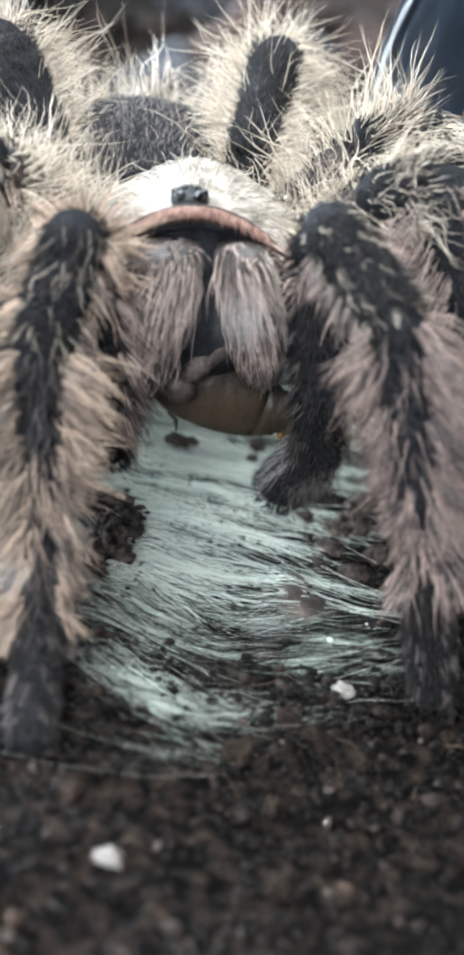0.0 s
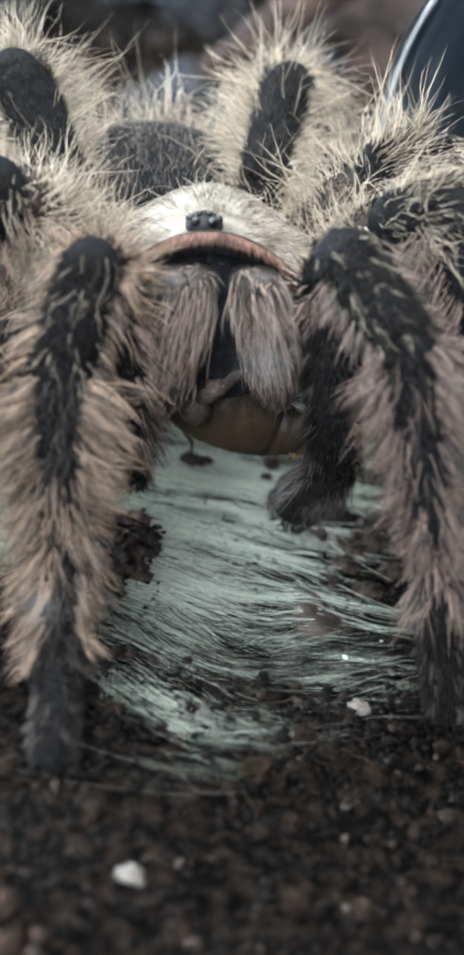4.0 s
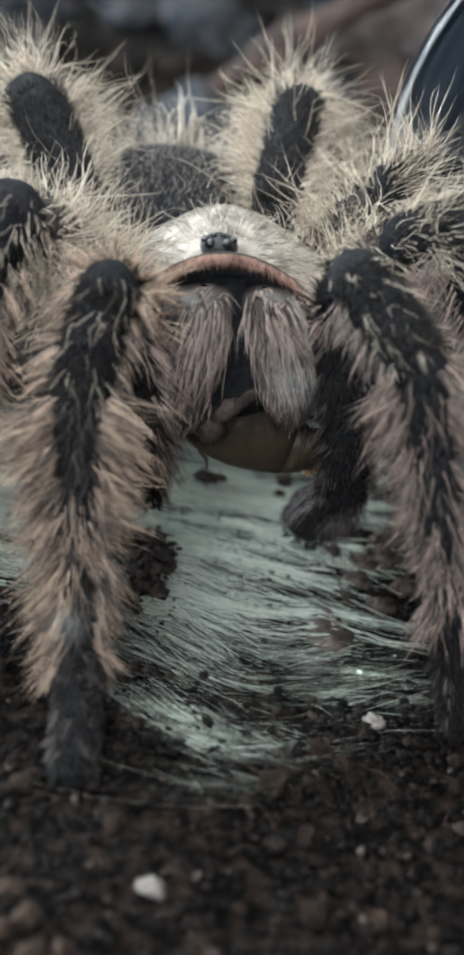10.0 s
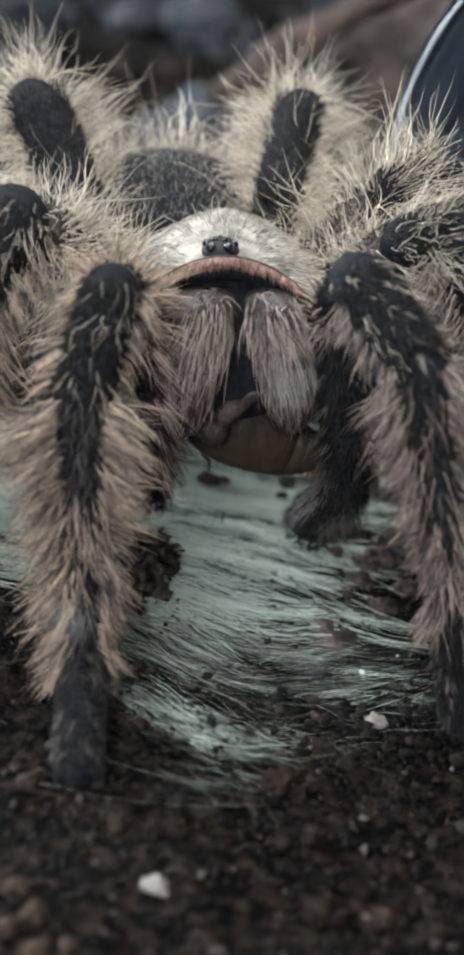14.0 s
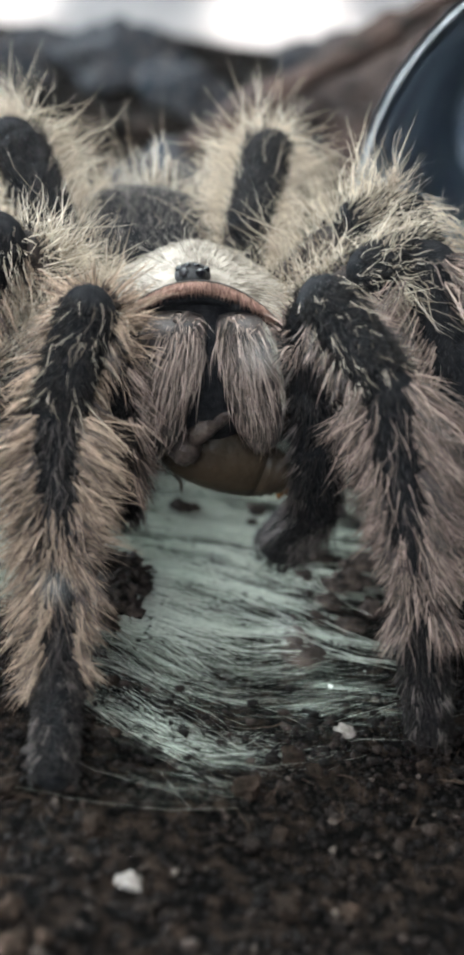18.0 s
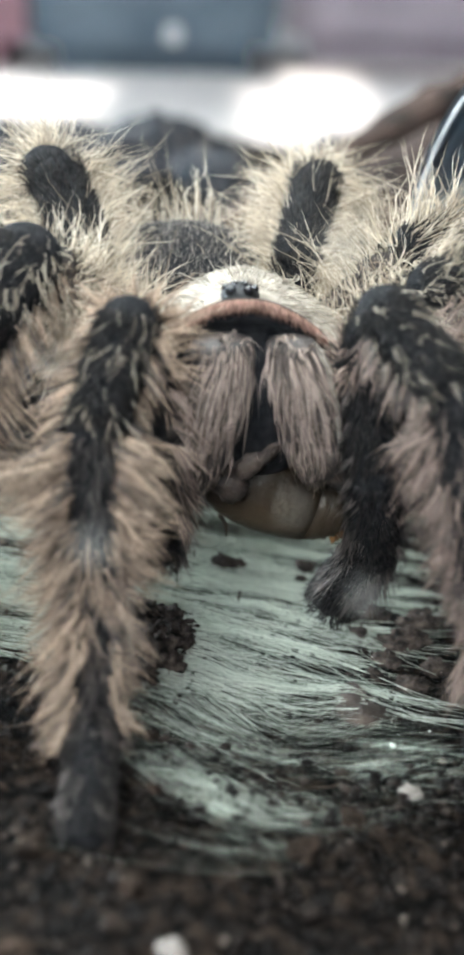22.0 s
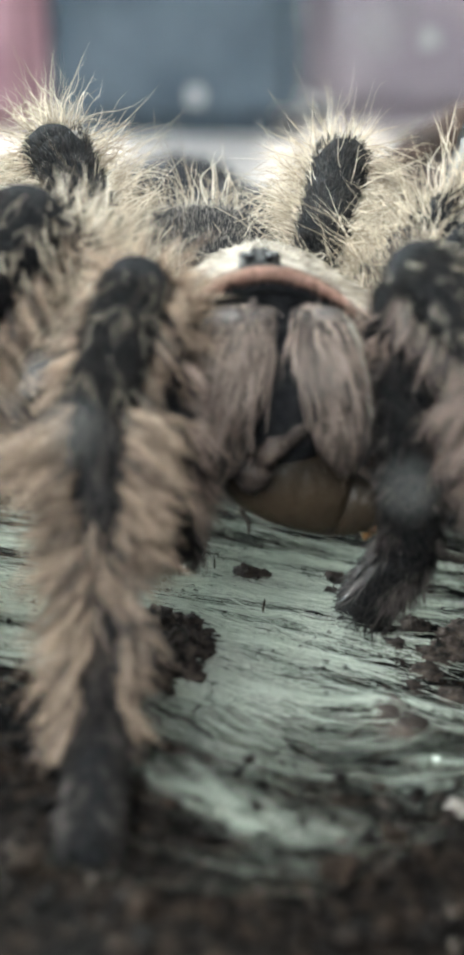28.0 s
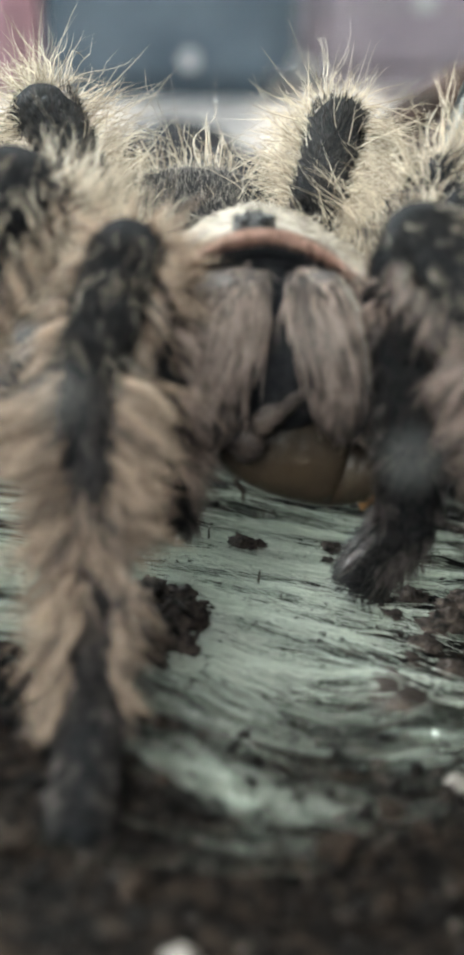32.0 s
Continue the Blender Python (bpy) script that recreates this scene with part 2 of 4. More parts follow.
def fbm(x, y, scale, octaves=4):
    x, y = np.asarray(x, float) * scale + 31.7, np.asarray(y, float) * scale + 57.3
    out, amp = 0, 0.5
    for _ in range(octaves):
        out, amp, x, y = out + amp * (vnoise(x, y) - 0.5) * 2, amp * 0.5, x * 2.03 + 5.1, y * 2.03 + 9.7
    return out


# ---------------------------------------------------------------- ground
def ground_z(x, y, fine=True):
    """Height of the soil, cm."""
    x, y = np.asarray(x, float), np.asarray(y, float)
    z = 0.03 - 0.40 * np.tanh(x * 0.42) + 0.02 * np.clip(y, -8, 4) + 0.006 * np.clip(-y, 0, 8) ** 2
    z = z + 0.25 * fbm(x, y, 0.22, 2) * np.clip((y - 3) / 6, 0, 1) * 3.0
    z = z + 0.10 * fbm(x, y, 0.7, 3)
    z = z + 0.16 * np.exp(-((x - 1.45) / 0.5) ** 2 - ((y + 1.15) / 0.45) ** 2) - 0.15 * np.exp(-((x - 0.8) / 0.7) ** 2 - ((y + 1.9) / 0.7) ** 2)
    if fine:
        z = z + 0.05 * fbm(x, y, 3.1, 4) + 0.13 * np.clip((-1.8 - y) / 1.5, 0, 1) * fbm(x + 4.2, y, 1.7, 3)
    return z


def web_mask(x, y):
    """1 where the silk sheet covers the soil."""
    d = np.hypot((x - 0.45) / 2.9, (y - 1.2) / 7.0)
    d2 = np.hypot((x + 2.8) / 2.2, (y - 0.8) / 3.2)
    m = np.maximum(1 - d, 1 - d2)
    return np.clip((m + 0.25 * fbm(x, y, 0.8, 3)) * 1.6, 0, 1)


M_SOIL = noisy("dark_soil", (0.0014, 0.0012, 0.0011), (0.042, 0.029, 0.022), 420, 0.95, 1.0, 1500, spec=0.05, detail=9.0, lo=0.46, hi=0.80)


def build_ground():
    ys = np.concatenate([np.linspace(-8.2, -6, 24), np.linspace(-5.9, 5, 110), np.linspace(5.2, 14, 50), np.linspace(14.5, 39, 40)])
    xs = np.concatenate([np.linspace(-20, -5, 30), np.linspace(-4.9, 4.9, 99), np.linspace(5, 20, 30)])
    X, Y = np.meshgrid(xs, ys)
    Z = ground_z(X, Y)
    nx = len(xs)
    i, j = np.meshgrid(np.arange(len(ys) - 1), np.arange(nx - 1), indexing="ij")
    i, j = i.ravel(), j.ravel()
    s = Soup()
    s.put(np.stack([X, Y, Z], -1).reshape(-1, 3), np.stack([i * nx + j, i * nx + j + 1, (i + 1) * nx + j + 1, (i + 1) * nx + j], 1))
    ob = new("ground", s.mesh("ground", [M_SOIL]))
    tagged(ob, "dark moist brown soil floor of the terrarium", "soil", kind="structure")


build_ground()


# ---------------------------------------------------------------- tarantula
def along(a, b, n, swell, ra, rb):
    """Points and radii of a limb segment with rounded ends."""
    a, b = np.asarray(a, float), np.asarray(b, float)
    s = np.concatenate([[0, 0.015, 0.05, 0.10], np.linspace(0.18, 0.82, n), [0.90, 0.95, 0.985, 1.0]])
    r = ra + (rb - ra) * s + swell * np.sin(np.pi * s)
    d = np.linalg.norm(b - a)
    e = np.minimum(s * d / ra, 1.0)
    e2 = np.minimum((1 - s) * d / rb, 1.0)
    r = r * np.sqrt(np.clip(1 - (1 - e) ** 2, 0.02, 1)) * np.sqrt(np.clip(1 - (1 - e2) ** 2, 0.02, 1))
    return a + (b - a) * s[:, None], r


def coat(s, a, b, ra, rb, face, stripe, n_long, len_long, mat_long, n_short, lean=0.6, fall=(0, 0, -0.25), n_stripe=0,
         rad=0.0098, pelt=False, tiplen=1.0, u0=0.0, u1=1.0, crown=0, dim=0.30, cover=0, curl=0.28, stripe_mat=None, uneven=0.0, wedge=0.0):
    """Hairs of a limb segment: long pale ones round the sides, short dark ones on the stripe that looks towards face;
    cover lays long hairs over the lower stripe, crown stands hairs round the far end."""
    a, b, face = np.asarray(a, float), np.asarray(b, float), np.asarray(face, float)
    ax = unit(b - a)
    f = unit(face - ax * (face @ ax))
    g = np.cross(ax, f)

    def spot(n, lo, hi, ulo=0.0, uhi=1.0):
        u = rng.uniform(ulo, uhi, n)
        th = rng.uniform(lo, hi, n) * np.where(rng.rand(n) < 0.5, -1, 1)
        nrm = np.cos(th)[:, None] * f + np.sin(th)[:, None] * g
        r = (ra + (rb - ra) * u)[:, None]
        return a + (b - a) * u[:, None] + nrm * r * 1.01, nrm, u

    tuft = mat_long in (TAN, ROSY, SLATE)
    m = max(n_long // (5 if tuft else 1), 1)
    who = rng.randint(0, m, n_long)
    ut = u0 + (u1 - u0) * rng.rand(m)
    u = np.clip(ut[who] + rng.normal(size=n_long) * 0.02, 0, 1)
    th = (rng.uniform(stripe * (1 + wedge * (0.7 - 1.2 * ut)), 2.6, m) * np.where(rng.rand(m) < 0.5, -1, 1))[who] + rng.normal(size=n_long) * 0.10
    nrm = np.cos(th)[:, None] * f + np.sin(th)[:, None] * g
    p = a + (b - a) * u[:, None] + nrm * (ra + (rb - ra) * u)[:, None] * 0.93
    ln = len_long * rng.uniform(0.65, 1.1, m)[who] * rng.uniform(0.6, 1.15, n_long) * (1 + (tiplen - 1) * u**1.25) * (1 + uneven * np.sign(th))
    way = (rng.normal(size=(m, 3)) * (0.18 if tuft else 0.17))[who] + rng.normal(size=p.shape) * 0.06
    bow = np.asarray(fall) + (rng.normal(size=(m, 3)) * (0.15 if tuft else curl))[who]
    d, r = nrm + ax * lean + way, rad * (1.0 if tuft else 0.8) * rng.uniform(0.55, 1.2, n_long)
    pale = who >= (dim * m if tuft else 0)
    s.hairs(p[pale], d[pale], ln[pale], r[pale], bow[pale], mat_long, 5 if tuft else 6, wave=0.09 if tuft else 0.26)
    s.hairs(p[~pale], d[~pale], ln[~pale] * 0.85, r[~pale], bow[~pale], SLATE, 4, wave=0.12)
    n_short = int(n_short * 1.6)
    p, nrm, u = spot(n_short, 0, 3.1)
    s.hairs(p, nrm * 0.6 + ax * 0.8 + rng.normal(size=p.shape) * 0.2, rng.uniform(0.06, 0.156, n_short), 0.006, (0, 0, 0), 2, 2)
    if pelt:
        p, nrm, u = spot(n_short // 3, 0, 3.1)
        s.hairs(p, nrm * 0.6 + ax * 0.6 + rng.normal(size=p.shape) * 0.3, rng.uniform(0.15, 0.4, len(p)), 0.007, (0, 0, -0.1), mat_long, 4, wave=0.25)
    if crown:
        d = unit(rng.normal(size=(crown, 3)) + ax * 0.9 + np.array([0, 0.2, 0.7]) - f * 0.5)
        d = d - f * np.maximum(d @ f - 0.1, 0)[:, None] * 1.4
        s.hairs(b + d * rb * 0.85, d + rng.normal(size=d.shape) * 0.12, rng.uniform(0.35, 0.72, crown), rng.uniform(0.0042, 0.0075, crown), rng.normal(size=d.shape) * 0.34, mat_long, 6, wave=0.32)
    if n_stripe:
        p, nrm, u = spot(n_stripe, 0, stripe + 0.15)
        tone = SLATE if mat_long == TAN else mat_long
        s.hairs(p, nrm * 0.7 + ax * 0.9 + rng.normal(size=p.shape) * 0.25, len_long * rng.uniform(0.35, 0.85, n_stripe), rng.uniform(0.0036, 0.0062, n_stripe), np.asarray(fall) * 0.6, stripe_mat or tone, 6, wave=0.16)
    if cover:
        p, nrm, u = spot(cover, 0, stripe + 0.2, 0.62, 1.0)
        s.hairs(p, nrm * 0.35 + ax * 1.2 + rng.normal(size=p.shape) * 0.18, len_long * rng.uniform(0.3, 0.6, cover), rad * 0.9, (0, 0, -0.1), mat_long, 4, wave=0.12)


MATS = [M_VELVET, M_BROWNSKIN, M_DARKHAIR, M_CREAM, M_TAN, M_SLATE, M_ROSY]
FAWN = dict(skin=1, pelt=True)
CREAM, TAN, SLATE, ROSY = 3, 4, 5, 6


def limb(root, name, label, joints, radii, specs, segment_names):
    """A leg: the first segment is the part, the others are its sub-parts."""
    first = None
    for i, seg_name in enumerate(segment_names):
        s = Soup()
        a, b = np.asarray(joints[i], float), np.asarray(joints[i + 1], float)
        ra, rb = radii[i]
        sp = dict(specs[i])
        ax = unit(b - a)
        pts, rr = along(a - ax * (0.7 * ra if i else 0.0), b + ax * (0.25 * rb if i else -0.1), 7, 0.06 * ra, ra, rb)
        skin = sp.pop("skin", 0)
        s.tube(pts, rr, skin, 16)
        coat(s, a, b, ra, rb, **sp)
        ob = part(name if i == 0 else seg_name, s, MATS, root if i == 0 else first, label if i == 0 else "")
        first = first or ob


def spec(face=(0, -1, 0.4), stripe=0.75, n=1300, ln=0.6, mat=CREAM, ns=700, **k):
    return dict(face=face, stripe=stripe, n_long=n, len_long=ln, mat_long=mat, n_short=ns, **k)


SEG5 = ["femur", "patella", "tibia", "metatarsus", "tarsus"]
tarantula = thing("tarantula", "large hairy black and cream striped tarantula feeding on soil", "spider")

# front legs
limb(tarantula, "leg", "front leg with long tan hairs along the tibia",
     [(-0.95, 0.1, 3.0), (-1.10, -1.35, 4.50), (-1.44, -2.02, 3.45), (-1.39, -2.50, 1.90), (-1.37, -3.25, 0.72), (-1.29, -4.60, 0.34)],
     [(0.33, 0.26), (0.31, 0.30), (0.29, 0.25), (0.24, 0.22), (0.25, 0.20)],
     [spec((0.2, -0.3, 1), 0.05, 1500, 0.58, TAN, 800, u1=0.92, dim=0.0, skin=1), spec((0.15, -1, 0.6), 1.42, 900, 0.50, TAN, 1700, n_stripe=50, u0=0.02, dim=0.4, stripe_mat=CREAM),
      spec((0.12, -1, 0.3), 0.66, 2250, 0.88, TAN, 1600, n_stripe=70, lean=0.35, tiplen=0.55, dim=0.22, uneven=0.10, wedge=0.45, cover=80), spec((0.15, -1, 0.3), 0.62, 1450, 0.66, TAN, 1300, n_stripe=60, lean=0.85, tiplen=0.50, dim=0.28, uneven=0.10, wedge=-1.2), spec((0, -1, 0.3), 0.2, 260, 0.25, SLATE, 1600, lean=2.0, u1=0.8)],
     SEG5)
limb(tarantula, "leg", "front leg with long tan hairs along the tibia",
     [(1.25, 0.1, 3.0), (1.49, -1.18, 4.60), (2.22, -2.05, 3.90), (2.70, -2.70, 1.58), (2.79, -2.80, 0.85), (2.96, -2.90, -0.30)],
     [(0.26, 0.25), (0.315, 0.31), (0.29, 0.28), (0.27, 0.26), (0.26, 0.23)],
     [spec((-0.2, -0.3, 1), 0.05, 600, 0.40, ROSY, 900, u1=0.7, dim=0.0), spec((0.05, -0.8, 1.0), 1.52, 560, 0.46, ROSY, 1900, n_stripe=60, stripe_mat=CREAM, u0=0.1, dim=0.5, lean=0.7),
      spec((-0.22, -1, 0.3), 0.66, 2900, 0.86, ROSY, 1600, n_stripe=50, dim=0.36, lean=0.7, tiplen=0.30, cover=100, uneven=-0.22, wedge=0.7), spec((-0.2, -1, 0.3), 0.5, 600, 0.5, ROSY, 900, lean=1.5, u1=0.4), spec((0, -1, 0.3), 0.2, 260, 0.25, SLATE, 1600, lean=2.0, u1=0.8)],
     SEG5)
# second legs
limb(tarantula, "leg", "second leg arched outward with cream hairs",
     [(-0.95, 0.7, 3.2), (-2.25, -0.35, 4.92), (-2.95, -1.10, 4.05), (-3.35, -1.95, 1.75), (-3.50, -2.20, 0.9), (-3.7, -2.6, 0.35)],
     [(0.36, 0.34), (0.42, 0.40), (0.38, 0.33), (0.30, 0.27), (0.27, 0.23)],
     [spec((0.2, -0.6, 1), 0.05, 1500, 0.72, CREAM, 700, u0=0.0, u1=0.82, lean=0.25, **FAWN), spec((0.3, -1, 0.6), 1.25, 1000, 0.6, TAN, 1200, n_stripe=130, stripe_mat=CREAM), spec((0.2, -1, 0.3), 0.5, 1800, 0.7, TAN, 600), spec(n=500, ln=0.5, mat=TAN), spec(n=60, ln=0.3, mat=TAN)],
     SEG5)
limb(tarantula, "leg", "second leg arched outward with cream hairs",
     [(1.05, 0.8, 3.2), (2.12, 0.02, 4.46), (2.80, -0.22, 4.70), (3.75, -1.20, 2.2), (3.95, -1.5, 1.1), (4.15, -1.9, -0.4)],
     [(0.32, 0.30), (0.33, 0.38), (0.38, 0.33), (0.30, 0.27), (0.27, 0.23)],
     [spec((0, -0.4, 1), 0.05, 560, 0.60, CREAM, 700, u0=0.05, u1=0.95, lean=0.4, skin=1), spec((-0.1, -1, 0.9), 1.0, 260, 0.62, CREAM, 1500, n_stripe=130, lean=1.0, fall=(0, 0, -0.2)), spec((-0.3, -1, 0.3), 0.5, 2200, 0.8, ROSY, 700, dim=0.2), spec(n=500, ln=0.5, mat=TAN), spec(n=60, ln=0.3, mat=TAN)],
     SEG5)
# third legs
limb(tarantula, "leg", "third leg raised beside the abdomen",
     [(-0.9, 1.2, 3.3), (-3.0, 1.2, 4.35), (-3.9, 1.1, 3.7), (-4.5, 1.0, 1.8), (-4.7, 1.0, 1.0), (-5.0, 0.9, 0.4)],
     [(0.36, 0.36), (0.40, 0.36), (0.34, 0.3), (0.28, 0.25), (0.25, 0.22)],
     [spec((0.1, -0.8, 0.8), 0.05, 750, 0.7, CREAM, 500, u0=0.1, u1=0.9, **FAWN), spec(n=500, ln=0.6, n_stripe=40), spec(n=600, ln=0.6), spec(n=300, ln=0.5), spec(n=60, ln=0.3)],
     SEG5)
limb(tarantula, "leg", "third leg raised beside the abdomen",
     [(0.95, 1.3, 3.4), (2.05, 1.50, 4.56), (2.72, 1.60, 4.80), (4.2, 1.4, 2.0), (4.4, 1.3, 1.0), (4.7, 1.2, -0.4)],
     [(0.32, 0.30), (0.31, 0.33), (0.34, 0.3), (0.28, 0.25), (0.25, 0.22)],
     [spec((0, -0.6, 1), 0.05, 420, 0.66, CREAM, 700, u0=0.1, lean=0.3, fall=(0, 0, 0.0), skin=1), spec((0, -1, 0.6), 0.75, 260, 0.80, CREAM, 900, n_stripe=150, lean=0.45, fall=(0, 0, 0.05)), spec(n=600, ln=0.7), spec(n=300, ln=0.5), spec(n=60, ln=0.3)],
     SEG5)
# hind legs, with the knees high behind the body
limb(tarantula, "leg", "hind leg with a black stripe between cream fringes",
     [(-0.8, 1.6, 3.2), (-1.90, 2.20, 4.20), (-2.46, 2.95, 5.26), (-3.6, 4.2, 3.0), (-4.2, 5.2, 1.2), (-4.6, 6.0, 0.4)],
     [(0.36, 0.34), (0.35, 0.38), (0.36, 0.32), (0.3, 0.25), (0.25, 0.2)],
     [spec((0.3, -1, 0.4), 0.9, 420, 0.55, CREAM, 900), spec((0.3, -1, 0.3), 1.35, 850, 0.75, CREAM, 1500, n_stripe=16, crown=230, lean=0.25, fall=(0, 0, 0.05)), spec(n=800, ln=0.65), spec(n=200, ln=0.5), spec(n=60, ln=0.3)],
     SEG5)
limb(tarantula, "leg", "hind leg with a black stripe between cream fringes",
     [(0.60, 1.70, 3.4), (0.72, 2.20, 4.26), (1.02, 3.50, 5.08), (1.9, 5.0, 3.0), (2.4, 6.2, 1.2), (2.7, 7.0, 0.3)],
     [(0.26, 0.27), (0.28, 0.325), (0.32, 0.30), (0.3, 0.25), (0.25, 0.2)],
     [spec((-0.1, -1, 0.6), 1.2, 700, 0.50, CREAM, 1100, n_stripe=25, lean=0.3, fall=(0, 0, 0.05)), spec((0, -1, 0.5), 1.35, 1200, 0.70, CREAM, 1500, n_stripe=22, crown=210, lean=0.25, fall=(0, 0, 0.05)), spec(n=900, ln=0.65), spec(n=200, ln=0.5), spec(n=60, ln=0.3)],
     SEG5)
# pedipalps
limb(tarantula, "pedipalp", "dark short feeler with blunt hairy foot",
     [(-0.75, -0.1, 3.5), (-0.95, -1.0, 3.7), (-0.88, -1.0, 2.95), (-0.85, -0.80, 2.15), (-0.86, -0.62, 1.40)],
     [(0.33, 0.33), (0.34, 0.32), (0.32, 0.3), (0.30, 0.27)],
     [spec(n=300, ln=0.4, mat=SLATE), spec(n=600, ln=0.45, mat=ROSY, ns=900, dim=0.15), spec(n=800, ln=0.45, mat=ROSY, ns=700, lean=1.5, skin=1, dim=0.4), spec(n=350, ln=0.3, mat=SLATE, ns=1200, lean=1.8)],
     ["femur", "patella", "tibia", "tarsus"])
limb(tarantula, "pedipalp", "dark short feeler with blunt hairy foot",
     [(1.05, -0.1, 3.4), (1.46, -0.7, 3.65), (1.58, -0.75, 2.6), (1.68, -0.30, 1.45), (1.22, 0.30, 0.40)],
     [(0.26, 0.26), (0.27, 0.29), (0.29, 0.30), (0.30, 0.29)],
     [spec(n=200, ln=0.35, mat=SLATE), spec(n=160, ln=0.35, mat=SLATE, ns=1200), spec(n=260, ln=0.35, mat=SLATE, ns=1200, lean=1.8), spec((-0.3, -1, 0.3), 0.3, 600, 0.40, SLATE, 1800, lean=2.2, dim=0.3, u1=0.6, fall=(0, 0, -0.35), tiplen=0.7)],
     ["femur", "patella", "tibia", "tarsus"])


# carapace
def swept(s, c, r, n, ln, mat, zmin, rad, lie, lift, power, bend=(0, 0, 0), keep=None, seg=4, wave=0.12, jit=0.2):
    """Hairs on a dome, combed along lie."""
    d = unit(rng.normal(size=(n * 4, 3)))
    d = d[d[:, 2] > zmin]
    if keep is not None:
        d = d[keep(d)]
    d = d[:n]
    p = np.asarray(c) + np.sign(d) * np.abs(d) ** power * np.asarray(r) * 0.985
    nrm = unit(np.sign(d) * np.abs(d) ** (2 - power) / np.asarray(r))
    lie = np.asarray(lie, float)
    flat = lie - nrm * (nrm @ lie)[:, None]
    s.hairs(p, flat + nrm * lift + rng.normal(size=d.shape) * jit, ln * rng.uniform(0.5, 1.2, len(d)), rad, bend, mat, seg, wave)


s = Soup()
CY = np.array([-0.44, -0.2, 0.0, 0.3, 0.6, 1.0, 1.5, 2.0, 2.4, 2.6])
CW = np.array([1.00, 1.16, 1.30, 1.48, 1.58, 1.62, 1.55, 1.25, 0.75, 0.30])   # half width
CTOP = np.array([4.41, 4.43, 4.44, 4.45, 4.48, 4.48, 4.36, 4.08, 3.76, 3.55])  # crest
CRIM = np.array([3.92, 3.86, 3.82, 3.72, 3.64, 3.58, 3.52, 3.48, 3.42, 3.40])  # lower edge
def shell_at(u, y):
    """A point of the carapace: u runs across it, y along it."""
    w, top, rim = np.interp(y, CY, CW), np.interp(y, CY, CTOP), np.interp(y, CY, CRIM)
    z = rim + (top - rim) * np.clip(1 - np.abs(u) ** 1.55, 0, 1) - 0.05 * np.exp(-((np.abs(u) - 0.55) / 0.16) ** 2 - ((y - 1.1) / 0.5) ** 2)
    return np.stack([0.06 + u * w, y + 0.16 * u**2 * (y < 0.5), z], -1)
def shell_normal(u, y):
    e = 0.01
    n = np.cross(shell_at(u + e, y) - shell_at(u - e, y), shell_at(u, y + e) - shell_at(u, y - e))
    n = unit(n)
    return n * np.sign(n[:, 2:3] + 1e-6)
gy, gu = np.linspace(-0.44, 2.6, 40), np.sin(np.linspace(-1, 1, 45) * np.pi / 2)
U, Yg = np.meshgrid(gu, gy)
i, j = [q.ravel() for q in np.meshgrid(np.arange(len(gy) - 1), np.arange(len(gu) - 1), indexing="ij")]
nu = len(gu)
s.put(shell_at(U.ravel(), Yg.ravel()), np.stack([i * nu + j, i * nu + j + 1, (i + 1) * nu + j + 1, (i + 1) * nu + j], 1))
# the front closes below the rim
front = np.concatenate([shell_at(gu, np.full(nu, -0.44)), [[0.06, -0.30, 3.85]]])
k = np.arange(nu - 1)
s.put(front, None, np.stack([k, np.full(nu - 1, nu), k + 1], 1), mat=2)
def comb(n, ln, rad, lift, jit, wave, bend=(0, 0, 0), seg=4, hug=0.0):
    """Hairs that lie back and outward over the carapace."""
    u, y = np.sin(rng.uniform(-1, 1, n) * 1.45), rng.uniform(-0.42, 2.3, n)
    bare = (np.abs(u) < 0.30) & (y < 0.12)
    u, y = u[~bare], y[~bare]
    n = len(u)
    nrm = shell_normal(u, y)
    lie = np.stack([1.15 * u, 0.25 + 0.55 * np.clip(y + 0.4, 0, 1), -0.25 * np.abs(u)], 1)
    lie = lie - nrm * np.sum(nrm * lie, 1, keepdims=True)
    s.hairs(shell_at(u, y) - nrm * 0.004, lie + nrm * lift + rng.normal(size=(n, 3)) * jit, ln * rng.uniform(0.5, 1.2, n), rad, np.asarray(bend) - nrm * hug, 1, seg, wave)
comb(5200, 0.44, 0.0076, 0.02, 0.045, 0.04, hug=0.17)
comb(70, 0.42, 0.0068, 0.7, 0.25, 0.25, (0, 0, -0.25))
carapace = part("carapace", s, [M_PALESKIN, M_PALECOAT, M_VELVET], tarantula, "domed carapace with a pale silvery coat")
s = Soup()
s.ball((0.03, -0.10, 4.42), (0.22, 0.25, 0.150), 0, 14, 22)
s.ball((0.04, -0.28, 4.37), (0.20, 0.12, 0.075), 0, 10, 22)
part("eye_mound", s, [M_MOUND], carapace, "black raised eye mound")
